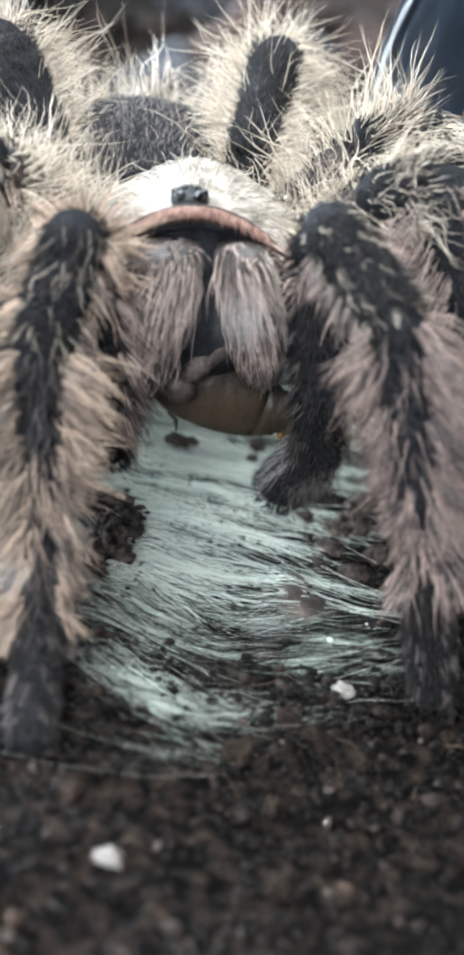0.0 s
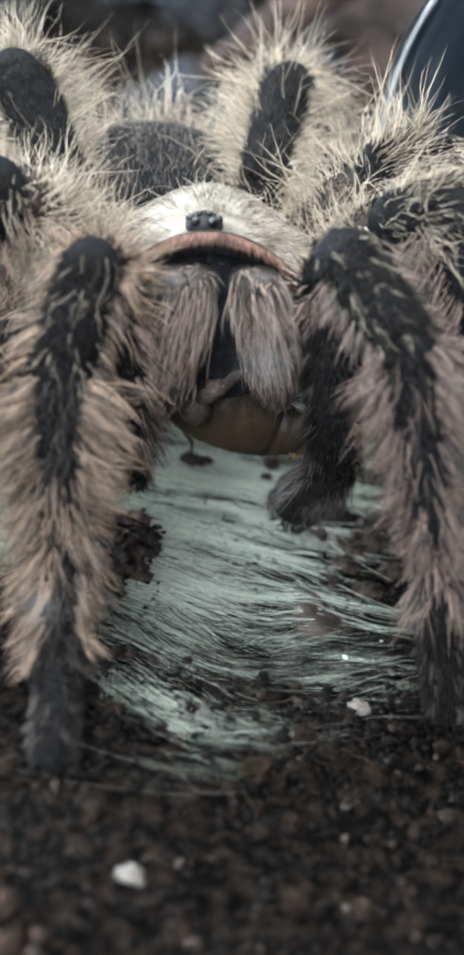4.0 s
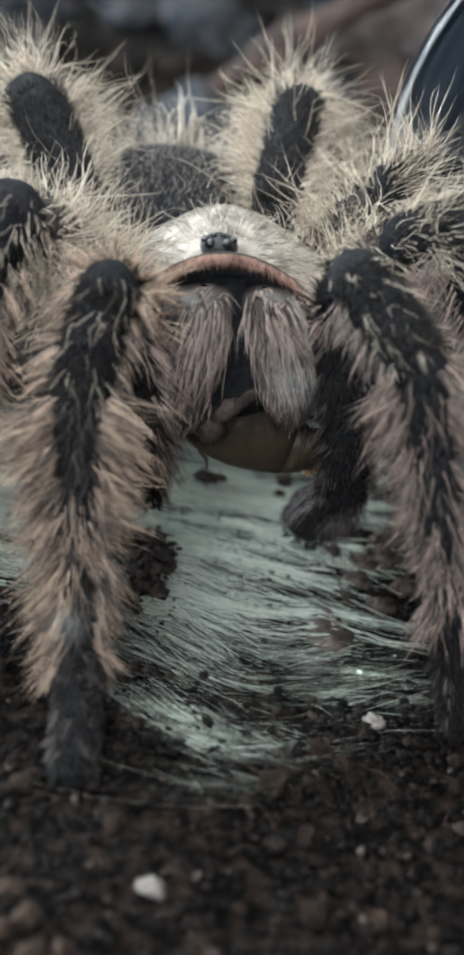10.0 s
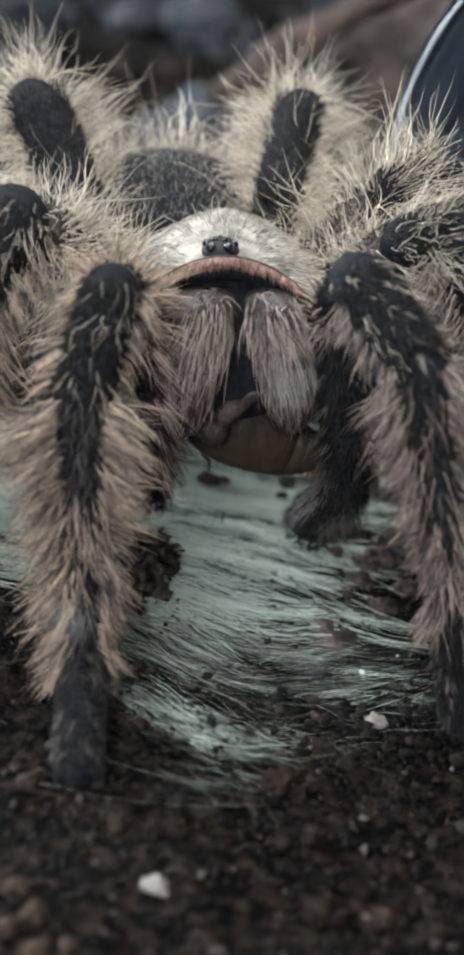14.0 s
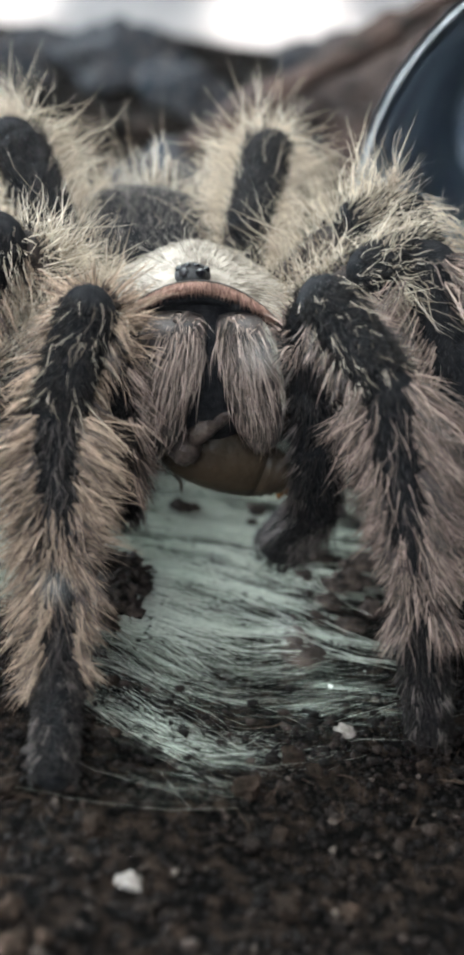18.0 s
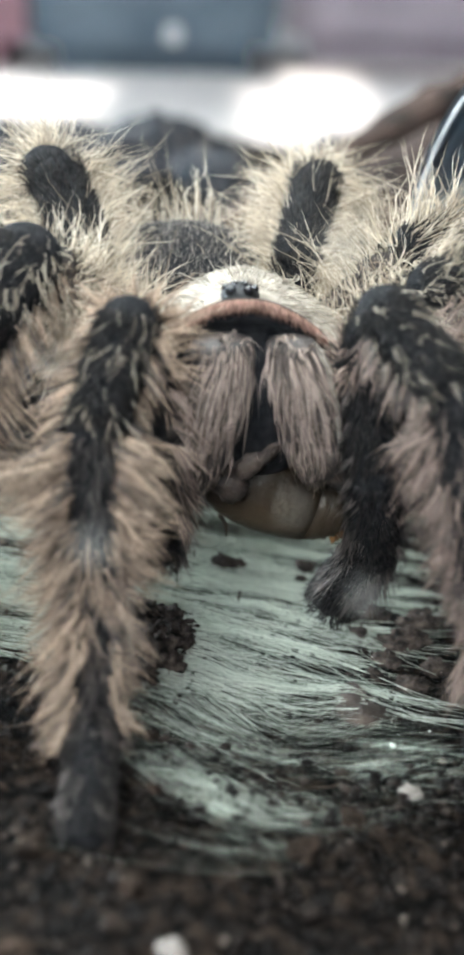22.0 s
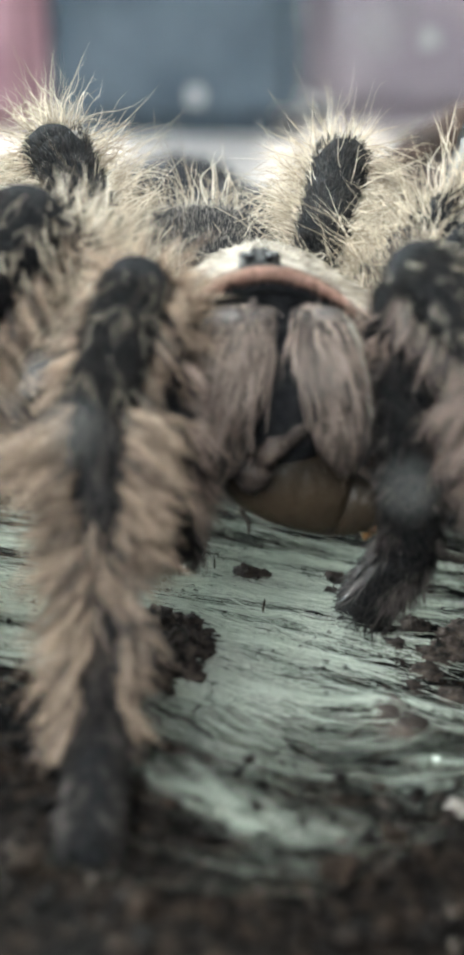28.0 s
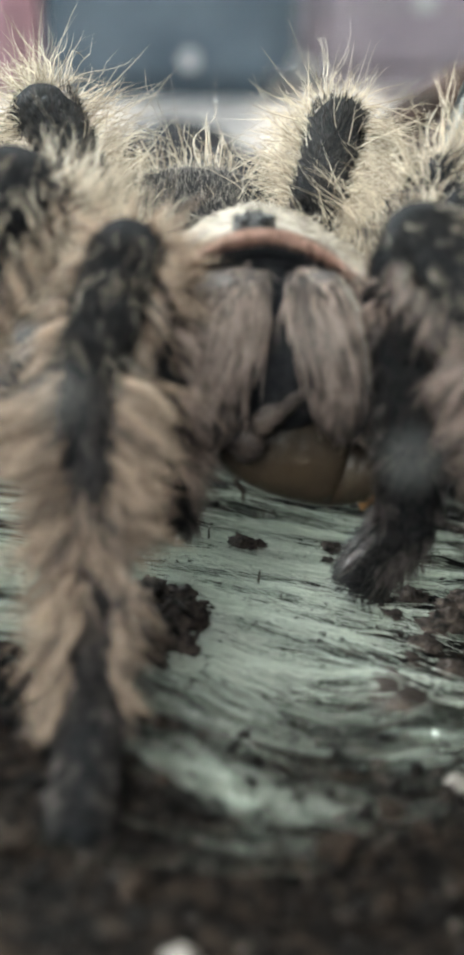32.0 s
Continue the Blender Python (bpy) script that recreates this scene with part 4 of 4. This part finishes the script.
def soil_grains():
    s = Soup()
    n = 26000
    x, y = rng.uniform(-4.5, 4.5, n), rng.uniform(-8.5, 6.0, n)
    keep = rng.rand(n) > 0.60 * web_mask(x, y)
    x, y = x[keep], y[keep]
    r = 0.011 + 0.050 * rng.rand(len(x)) ** 5
    lumps(s, x, y, ground_z(x, y) + r * 0.3, r)
    n = 500
    x, y = rng.uniform(-14, 14, n), rng.uniform(5.5, 37, n)
    r = 0.12 + 0.5 * rng.rand(n) ** 3
    lumps(s, x, y, ground_z(x, y) + r * 0.25, r)
    # coarser crumbs of mixed colour
    n = 1300
    x, y = rng.uniform(-4.2, 4.2, n), rng.uniform(-8.2, -2.6, n)
    keep = (fbm(x, y, 0.9, 2) > -0.12) & (rng.rand(n) > 0.7 * web_density(x, y))
    x, y = x[keep], y[keep]
    r = 0.025 + 0.075 * rng.rand(len(x)) ** 3
    lumps(s, x, y, ground_z(x, y) + r * 0.15, r)
    # crumbs caught on the silk
    n = 4800
    x, y = rng.uniform(-3.5, 3.3, n), rng.uniform(-4.6, 5.0, n)
    keep = (rng.rand(n) < web_mask(x, y)) & (fbm(x, y, 1.3, 2) > -0.02)
    x, y = x[keep], y[keep]
    r = 0.007 + 0.030 * rng.rand(len(x)) ** 5
    lumps(s, x, y, ground_z(x, y) + 0.035 + r * 0.4, r)
    # crumbs heaped in the pit and beside the far foot
    for cx, cy, sx, sy, n, big in ((-0.80, -0.40, 0.22, 0.35, 300, 0.06), (1.9, 0.2, 0.55, 0.75, 700, 0.035), (1.25, -3.2, 1.3, 0.5, 700, 0.06)):
        x, y = cx + sx * rng.normal(size=n), cy + sy * rng.normal(size=n)
        r = 0.012 + big * rng.rand(n) ** 4
        lumps(s, x, y, ground_z(x, y) + 0.02 + r * 0.4, r)
    # coconut fibres
    n = 260
    x, y = rng.uniform(-4.0, 4.0, n), rng.uniform(-8.2, -2.2, n)
    a = rng.uniform(0, 6.28, n)
    d = np.stack([np.cos(a), np.sin(a), rng.uniform(0.0, 0.35, n)], 1)
    s.hairs(np.stack([x, y, ground_z(x, y) + 0.02], 1), d, rng.uniform(0.15, 0.6, n), rng.uniform(0.004, 0.011, n), (0, 0, -0.12), 1, 6, 0.3)
    thing("soil_grains", "loose dark brown soil crumbs and fibres", "soil", s, [M_GRAIN, M_FIBRE], kind="stuff")


soil_grains()

M_WHITE_STONE = noisy("white_pebble", (0.14, 0.12, 0.105), (0.34, 0.31, 0.28), 500, 0.85, 0.8)
M_SPARKLE = noisy("white_sparkle", (0.62, 0.64, 0.58), (0.85, 0.87, 0.80), 500, 0.3, 0.4)
M_TAN_STONE = noisy("tan_pebble", (0.010, 0.0075, 0.006), (0.045, 0.031, 0.024), 300, 0.9, 1.0, 900, spec=0.05)
# the bluish dark tone puts the background's blue shading into the colour
M_CLOD = noisy("soil_clod", (0.010, 0.015, 0.022), (0.105, 0.088, 0.080), 300, 0.9, 1.0, 900, detail=9.0, lo=0.42, hi=0.78)
M_PIT_CLOD = noisy("damp_clod", (0.010, 0.009, 0.008), (0.105, 0.080, 0.068), 700, 0.9, 1.0, 2200, spec=0.1)
M_RED_CLOD = noisy("reddish_clod", (0.014, 0.010, 0.0075), (0.078, 0.052, 0.040), 300, 0.95, 1.0, 700, spec=0.05)


def stone(name, label, x, y, r, mat, group, sx=1.2, sy=1.0, sz=0.8, lift=0.35, cat="stone", sub=3, rough=0.0):
    bm = bmesh.new()
    bmesh.ops.create_icosphere(bm, subdivisions=sub, radius=1.0)
    o = Vector((x * 3.7, y * 5.1, r * 9))
    for v in bm.verts:
        d = 1 + 0.5 * noise.noise(v.co * 1.3 + o) + 0.25 * noise.noise(v.co * 3.1 + o) + 0.22 * noise.noise(v.co * 7.3 + o) + rough * (abs(noise.noise(v.co * 4.1 - o)) + 0.6 * noise.noise(v.co * 12.7 + o))
        v.co = Vector((v.co.x * sx, v.co.y * sy, v.co.z * sz)) * d * r * CM
    for f in bm.faces:
        f.smooth = True
    me = bpy.data.meshes.new(name)
    bm.to_mesh(me)
    bm.free()
    me.materials.append(mat)
    ob = tagged(new(name, me), label, cat, group)
    ob.matrix_basis = pose(x * CM, y * CM, (float(ground_z(x, y, False)) + r * sz * lift) * CM, 0, 0, (x * 77) % 360)
    return ob


stone("pebble", "small white pebble lying on dark soil", -0.42, -5.89, 0.105, M_WHITE_STONE, "pebbles on the soil", lift=0.6)
for x, y, r in ((1.93, -2.93, 0.10), (-0.80, -2.52, 0.075), (-0.73, -3.47, 0.07), (-0.62, -5.5, 0.035)):
    stone("pebble", "tiny pale pebble half sunk in the soil", x, y, r, M_WHITE_STONE if r < 0.05 or r == 0.10 else M_TAN_STONE, "pebbles on the soil", lift=0.6)
for x, y, r in ((1.30, -3.45, 0.13), (0.76, -4.12, 0.14), (1.54, -3.68, 0.10), (-0.84, -5.07, 0.12), (1.14, -5.94, 0.12), (2.81, -3.47, 0.08), (-1.78, -4.63, 0.12), (1.08, -4.86, 0.10)):
    stone("pebble", "dull tan pebble half sunk in dark soil", x, y, r, M_TAN_STONE, "pebbles on the soil", lift=0.5)
stone("flat_stone", "dull brown flat stone half covered with silk", 1.5, -1.25, 0.30, noisy("brown_flat_stone", (0.022, 0.017, 0.014), (0.095, 0.072, 0.060), 260, 0.85, 0.8), "", 1.3, 0.9, 0.42, -0.45, rough=0.3)
for x, y, r in ((-1.70, -6.10, 0.11), (-1.52, -6.45, 0.12), (-1.42, -6.90, 0.14), (-2.0, -6.5, 0.13), (-1.85, -6.9, 0.12), (-1.25, -7.2, 0.10), (-1.72, -6.6, 0.10), (-1.15, -6.75, 0.08), (1.75, -5.9, 0.09)):
    stone("soil_clod", "rusty brown crumbly soil clod", x, y, r, M_RED_CLOD, "soil clods", sz=0.55, lift=0.35, cat="soil clod")
for x, y, r in ((-0.12, 1.92, 0.13), (0.05, 1.95, 0.10), (-0.84, -0.50, 0.22), (-0.62, -0.22, 0.15), (-0.80, -0.05, 0.20), (-1.08, -0.10, 0.26), (-0.60, -0.47, 0.13), (-0.90, -0.83, 0.20), (-0.70, -0.92, 0.14), (-0.52, 0.05, 0.08), (-1.02, -1.25, 0.16), (1.0, 2.2, 0.12), (1.2, 1.7, 0.13), (1.05, 1.35, 0.10), (0.95, 1.85, 0.08)):
    stone("soil_clod", "dark damp soil clod among the silk", x, y, r, M_PIT_CLOD, "soil clods", lift=0.4, cat="soil clod", sub=4, rough=0.55)
for x, y, r in ((1.95, 0.0, 0.12), (2.3, 0.5, 0.16), (1.65, 0.55, 0.10), (2.2, -0.55, 0.13), (1.75, -0.45, 0.10), (2.45, 0.9, 0.17), (2.05, 0.35, 0.13), (1.5, 0.9, 0.10), (2.55, -0.1, 0.13), (1.9, 1.1, 0.13)):
    stone("soil_clod", "brown crumbly soil clod among the silk", x, y, r * 1.05, M_PIT_CLOD, "soil clods", lift=0.35, cat="soil clod", sub=4, rough=0.55)
# clods and bark on the soil behind the spider
for x, y, r in ((-2.57, 30, 1.6), (-0.6, 27, 1.1), (0.9, 12, 0.9), (-2.4, 10, 1.1), (-4.2, 14, 1.3), (-0.5, 16, 1.2), (2.9, 18.6, 1.5), (-7.0, 24, 1.6), (4.5, 33, 1.4), (-5.5, 33, 0.9), (-3.4, 8.0, 0.8), (1.2, 8.2, 0.6)):
    stone("soil_clod", "large dark clod of packed soil", x, y, r, M_CLOD, "large soil clods", 1.3, 1.0, 0.85, 0.45, cat="soil clod", sub=4)

# brown soil, its colour darkened for the shadow below the bark strip
M_BANK = noisy("brown_bank", (0.010, 0.0072, 0.0066), (0.068, 0.046, 0.039), 140, 0.9, 1.0, 500, detail=9.0)
for x, y, r in ((4.9, 19.9, 2.5), (7.4, 20.6, 3.0)):
    stone("soil_clod", "big brown heap of packed soil under the bark", x, y, r, M_BANK, "large soil clods", 1.3, 1.0, 0.9, 0.45, cat="soil clod", sub=4, rough=0.3)
M_BARK = noisy("cork_bark", (0.012, 0.009, 0.008), (0.075, 0.046, 0.036), 160, 0.85, 1.0, 300)


def bark(name, label, a, b, r):
    """A bent piece of bark with ridged sides."""
    s = Soup()
    a, b = np.asarray(a, float), np.asarray(b, float)
    t = np.linspace(0, 1, 26)
    pts = a + (b - a) * t[:, None] + np.stack([0.25 * np.sin(t * 5), 0.2 * np.cos(t * 4), 0.25 * np.sin(t * 3.1)], 1) * r
    s.tube(pts, r * np.clip(np.sin(np.pi * np.clip(t, 0.03, 0.97)) ** 0.3, 0.3, 1) * (1 + 0.22 * np.sin(t * 23) + 0.17 * rng.normal(size=len(t))), 0, 18, flat=0.75)
    return thing(name, label, "bark", s, [M_BARK], group="bark pieces")


bark("bark_piece", "rough brown piece of cork bark on the soil", (3.6, 33, 0.2), (9.5, 24, 2.2), 1.5)
bark("bark_piece", "pale brown strip of bark leaning up over the clods", (-2.2, 17.4, 0.35), (7.6, 18.6, 5.9), 0.50)

# white beads on the silk, coloured bright to give the sparkle of drops
for x, y, r in ((1.83, -2.04, 0.030), (0.63, -0.01, 0.022), (1.10, -0.15, 0.014), (-0.35, -1.3, 0.014), (2.3, -1.6, 0.013)):
    stone("grit", "tiny white bead for a drop's sparkle on the silk", x, y, r, M_SPARKLE, "grit on the silk", lift=2.2, cat="grit", sub=2)

# twigs standing in the silk
M_TWIG = noisy("twig", (0.012, 0.010, 0.008), (0.06, 0.045, 0.03), 600, 0.8, 0.6)
for x, y, h, lean in ((0.08, 0.89, 0.26, 0.03), (-0.52, 1.93, 0.22, 0.0), (0.02, 1.35, 0.12, -0.02)):
    s = Soup()
    z = float(ground_z(x, y)) - 0.03
    s.tube([(x, y, z), (x + 0.4 * lean, y, z + 0.4 * h), (x + lean, y, z + 0.9 * h), (x + lean, y, z + h)], [0.018, 0.016, 0.012, 0.004], 0, 7)
    thing("twig", "tiny dark splinter standing in the silk", "twig", s, [M_TWIG], group="twigs")

# ---------------------------------------------------------------- hide
M_PLASTIC = noisy("black_plastic", (0.16, 0.20, 0.245), (0.34, 0.40, 0.455), 60, 0.6, 0.15)
M_RIM = noisy("pale_rim", (0.26, 0.28, 0.29), (0.48, 0.50, 0.51), 200, 0.3, 0.3)
HX, HY, HZ, HR = 6.60, 5.0, 3.8, 4.2
hide = thing("plastic_bowl", "blue-grey plastic bowl lying on its side in the soil", "bowl")
s = Soup()
th = np.linspace(0, 2 * np.pi, 73)[:-1]
prof = [(HR, 0.0), (HR * 0.45, 6.0), (HR * 0.45 - 0.2, 6.0), (HR - 0.25, 0.05)]
ring = np.array([[(HX + r * math.cos(a), HY + d, HZ + r * math.sin(a)) for a in th] for r, d in prof])
n = len(th)
q = [[i * n + j, i * n + (j + 1) % n, (i + 1) * n + (j + 1) % n, (i + 1) * n + j] for i in range(3) for j in range(n)]
s.put(ring.reshape(-1, 3), np.array(q))
part("bowl_wall", s, [M_PLASTIC], hide)
s = Soup()
s.tube(np.array([(HX + (HR - 0.1) * math.cos(a), HY - 0.02, HZ + (HR - 0.1) * math.sin(a)) for a in np.linspace(0.9, 3.9, 60)]), 0.034 + 0.010 * np.sin(np.arange(60) * 1.7) * np.sin(np.arange(60) * 0.6), 0, 8)
part("rim", s, [M_RIM], hide, "thin pale rim")
s = Soup()
s.ball((HX, HY + 5.9, HZ), (HR * 0.45 - 0.1, 0.15, HR * 0.45 - 0.1), 0, 14, 30)
part("bowl_base", s, [M_PLASTIC], hide)

# ---------------------------------------------------------------- table, boxes and room
M_TABLE = noisy("pale_tabletop", (0.44, 0.40, 0.38), (0.58, 0.54, 0.51), 9, 0.4, 0.05)
M_WALL = noisy("room_wall", (0.13, 0.13, 0.14), (0.19, 0.19, 0.20), 3, 0.8, 0.1)


def box(name, lo, hi, mat, label="", category="", kind="", parent=None, bevel=0.06):
    bm = bmesh.new()
    bmesh.ops.create_cube(bm, size=1.0)
    lo, hi = Vector(lo) * CM, Vector(hi) * CM
    for v in bm.verts:
        v.co = Vector([(lo[i] + hi[i]) / 2 + v.co[i] * (hi[i] - lo[i]) for i in range(3)])
    bmesh.ops.bevel(bm, geom=bm.edges[:], offset=min(hi - lo) * bevel, segments=2, affect="EDGES")
    me = bpy.data.meshes.new(name)
    bm.to_mesh(me)
    bm.free()
    me.materials.append(mat)
    ob = new(name, me)
    if parent:
        ob.parent = parent
        return ob
    return tagged(ob, label, category, kind=kind)


box("tabletop", (-110, -11, -4.2), (110, 108, -1.2), M_TABLE, "pale worn wooden tabletop", "table", "structure")
M_BLUE = noisy("blue_grey_board", (0.045, 0.066, 0.090), (0.095, 0.125, 0.155), 18, 0.6, 0.1)
M_GREY = noisy("grey_card", (0.27, 0.23, 0.27), (0.42, 0.36, 0.40), 12, 0.7, 0.1)
M_PINK = noisy("pink_card", (0.30, 0.17, 0.20), (0.42, 0.25, 0.29), 25, 0.7, 0.1)
M_LIGHTCARD = noisy("pale_card", (0.42, 0.42, 0.43), (0.56, 0.56, 0.57), 25, 0.6, 0.1)


def storage_box(lo, hi, mat, label):
    """A box with a lid, on the tabletop."""
    b = tagged(new("storage_box"), label, "box", "boxes on the table")
    h = hi[2] - 1.8
    box("body", lo, (hi[0], hi[1], h), mat, parent=b, bevel=0.12)
    box("lid", (lo[0] - 0.3, lo[1] - 0.3, h + 0.02), (hi[0] + 0.3, hi[1] + 0.3, hi[2]), mat, parent=b, bevel=0.1)
    return b


storage_box((-12.5, 70, -1.2), (1.8, 82, 13), M_BLUE, "blue-grey storage box on the pale tabletop")
storage_box((2.6, 78, -1.2), (20, 92, 14), M_GREY, "grey cardboard box on the pale tabletop")
storage_box((-30, 72, -1.2), (-13.2, 84, 14), M_PINK, "dull pink cardboard box on the pale tabletop")

# walls and an unseen ceiling, whose added gaps shape the sun on the table
WX, WY0, WY1, WT = 110.0, -110.0, 110.0, 130.0


def wall_piece(s, lo, hi):
    lo, hi = np.asarray(lo, float), np.asarray(hi, float)
    v = np.array([[(lo, hi)[(k >> i) & 1][i] for i in range(3)] for k in range(8)])
    s.put(v, np.array([[0, 2, 3, 1], [4, 5, 7, 6], [0, 1, 5, 4], [2, 6, 7, 3], [0, 4, 6, 2], [1, 3, 7, 5]]))


# two gaps added for sunlight: x from, x to, y from, y to
SUN_GAPS = [(-19.0, -7.2, 81.0, 107.0), (0.0, 6.6, 77.0, 109.4)]
s = Soup()
(ax0, ax1, ay0, ay1), (bx0, bx1, by0, by1) = SUN_GAPS
for lo, hi in (((-WX, WY0), (WX, by0)), ((-WX, by0), (ax0, WY1)), ((ax0, by0), (ax1, ay0)), ((ax0, ay1), (ax1, WY1)), ((ax1, by0), (bx0, WY1)), ((bx0, by1), (bx1, WY1)), ((bx1, by0), (WX, WY1))):
    wall_piece(s, (*lo, WT), (*hi, WT + 2))
tagged(new("ceiling", s.mesh("ceiling", [M_WALL], False)), "unseen grey plastered ceiling with two gaps added to shape the sun", "ceiling", kind="structure")
for nm, lo, hi in (("wall_south", (-WX, WY0 - 6, -90), (WX, WY0, WT)), ("wall_east", (WX, WY0, -90), (WX + 6, WY1, WT)), 
                   ("wall_north", (-WX, WY1, -90), (WX, WY1 + 6, WT)), ("floor", (-WX, WY0, -96), (WX, WY1, -90))):
    s = Soup()
    wall_piece(s, lo, hi)
    tagged(new(nm, s.mesh(nm, [M_WALL], False)), "plain grey plastered room " + nm.split("_")[0], nm.split("_")[0], kind="structure")

s = Soup()
for lo, hi in (((-WX - 6, WY0, -90), (-WX, 46, WT)), ((-WX - 6, 94, -90), (-WX, WY1, WT)), ((-WX - 6, 46, -90), (-WX, 94, 23)), ((-WX - 6, 46, 61), (-WX, 94, WT))):
    wall_piece(s, lo, hi)
tagged(new("wall_west", s.mesh("wall_west", [M_WALL], False)), "grey plastered wall with a square opening added for the side light", "wall", kind="structure")

# ---------------------------------------------------------------- terrarium
M_GLASS = material("clear_glass", (1.0, 1.0, 1.0), 0.0, 0.5)
M_GLASS.node_tree.nodes["Principled BSDF"].inputs["Transmission Weight"].default_value = 1.0
M_GLASS.node_tree.nodes["Principled BSDF"].inputs["IOR"].default_value = 1.15
M_FRAME = noisy("black_frame", (0.012, 0.012, 0.013), (0.03, 0.03, 0.032), 120, 0.45, 0.2)
terrarium = tagged(new("terrarium"), "glass terrarium with a dark base, seen through its front pane", "terrarium")
box("base", (-20.4, -8.8, -1.19), (20.4, 39.6, -0.95), M_FRAME, parent=terrarium)
for nm, lo, hi in (("front_pane", (-20, -8.6, -0.9), (20, -8.3, 29)), ("back_pane", (-20, 39.1, -0.9), (20, 39.4, 29)),
                   ("side_pane", (-20.4, -8.6, -0.9), (-20.1, 39.4, 29)), ("side_pane", (20.1, -8.6, -0.9), (20.4, 39.4, 29))):
    ob = box(nm, lo, hi, M_GLASS, parent=terrarium, bevel=0.02)
    ob.visible_shadow = False
for lo, hi in (((-20.4, -8.7, 29), (20.4, -7.2, 30.2)), ((-20.4, 38.0, 29), (20.4, 39.5, 30.2)), ((-20.4, -7.2, 29), (-18.9, 38.0, 30.2)), ((18.9, -7.2, 29), (20.4, 38.0, 30.2))):
    box("lid_rail", lo, hi, M_FRAME, parent=terrarium)

# dried water spots on the front pane
M_SPOT = material("dried_water_spot", (0.75, 0.74, 0.70), 0.6, 0.3)
_nt = M_SPOT.node_tree
_tr, _mx = _nt.nodes.new("ShaderNodeBsdfTransparent"), _nt.nodes.new("ShaderNodeMixShader")
_mx.inputs["Fac"].default_value = 0.16
_nt.links.new(_tr.outputs["BSDF"], _mx.inputs[1])
_nt.links.new(_nt.nodes["Principled BSDF"].outputs["BSDF"], _mx.inputs[2])
_nt.links.new(_mx.outputs["Shader"], _nt.nodes["Material Output"].inputs["Surface"])
for x, z, r in ((-0.74, 5.27, 0.080), (0.33, 5.52, 0.04), (0.745, 5.0, 0.065), (0.53, 6.93, 0.09)):
    s = Soup()
    s.ball((x, -8.63, z), (r, 0.012, r * 1.05), 0, 8, 18)
    tagged(new("water_spot", s.mesh("water_spot", [M_SPOT])), "round dried water spot on the terrarium glass", "water spot", "water spots")

# pale cards on the boxes, painted stand-ins for blurred reflections
for x, y, z, w, h in ((-4.15, 69.62, 1.10, 0.45, 0.5), (1.67, 77.62, 5.72, 0.5, 0.9), (9.93, 77.62, 4.01, 0.6, 0.6)):
    box("glint_card", (x - w, y, z - h), (x + w, y + 0.06, z + h), M_LIGHTCARD, "small pale card standing in for a blurred glint on a box", "label")


def motions():
    """Nothing but the camera moves."""


motions()
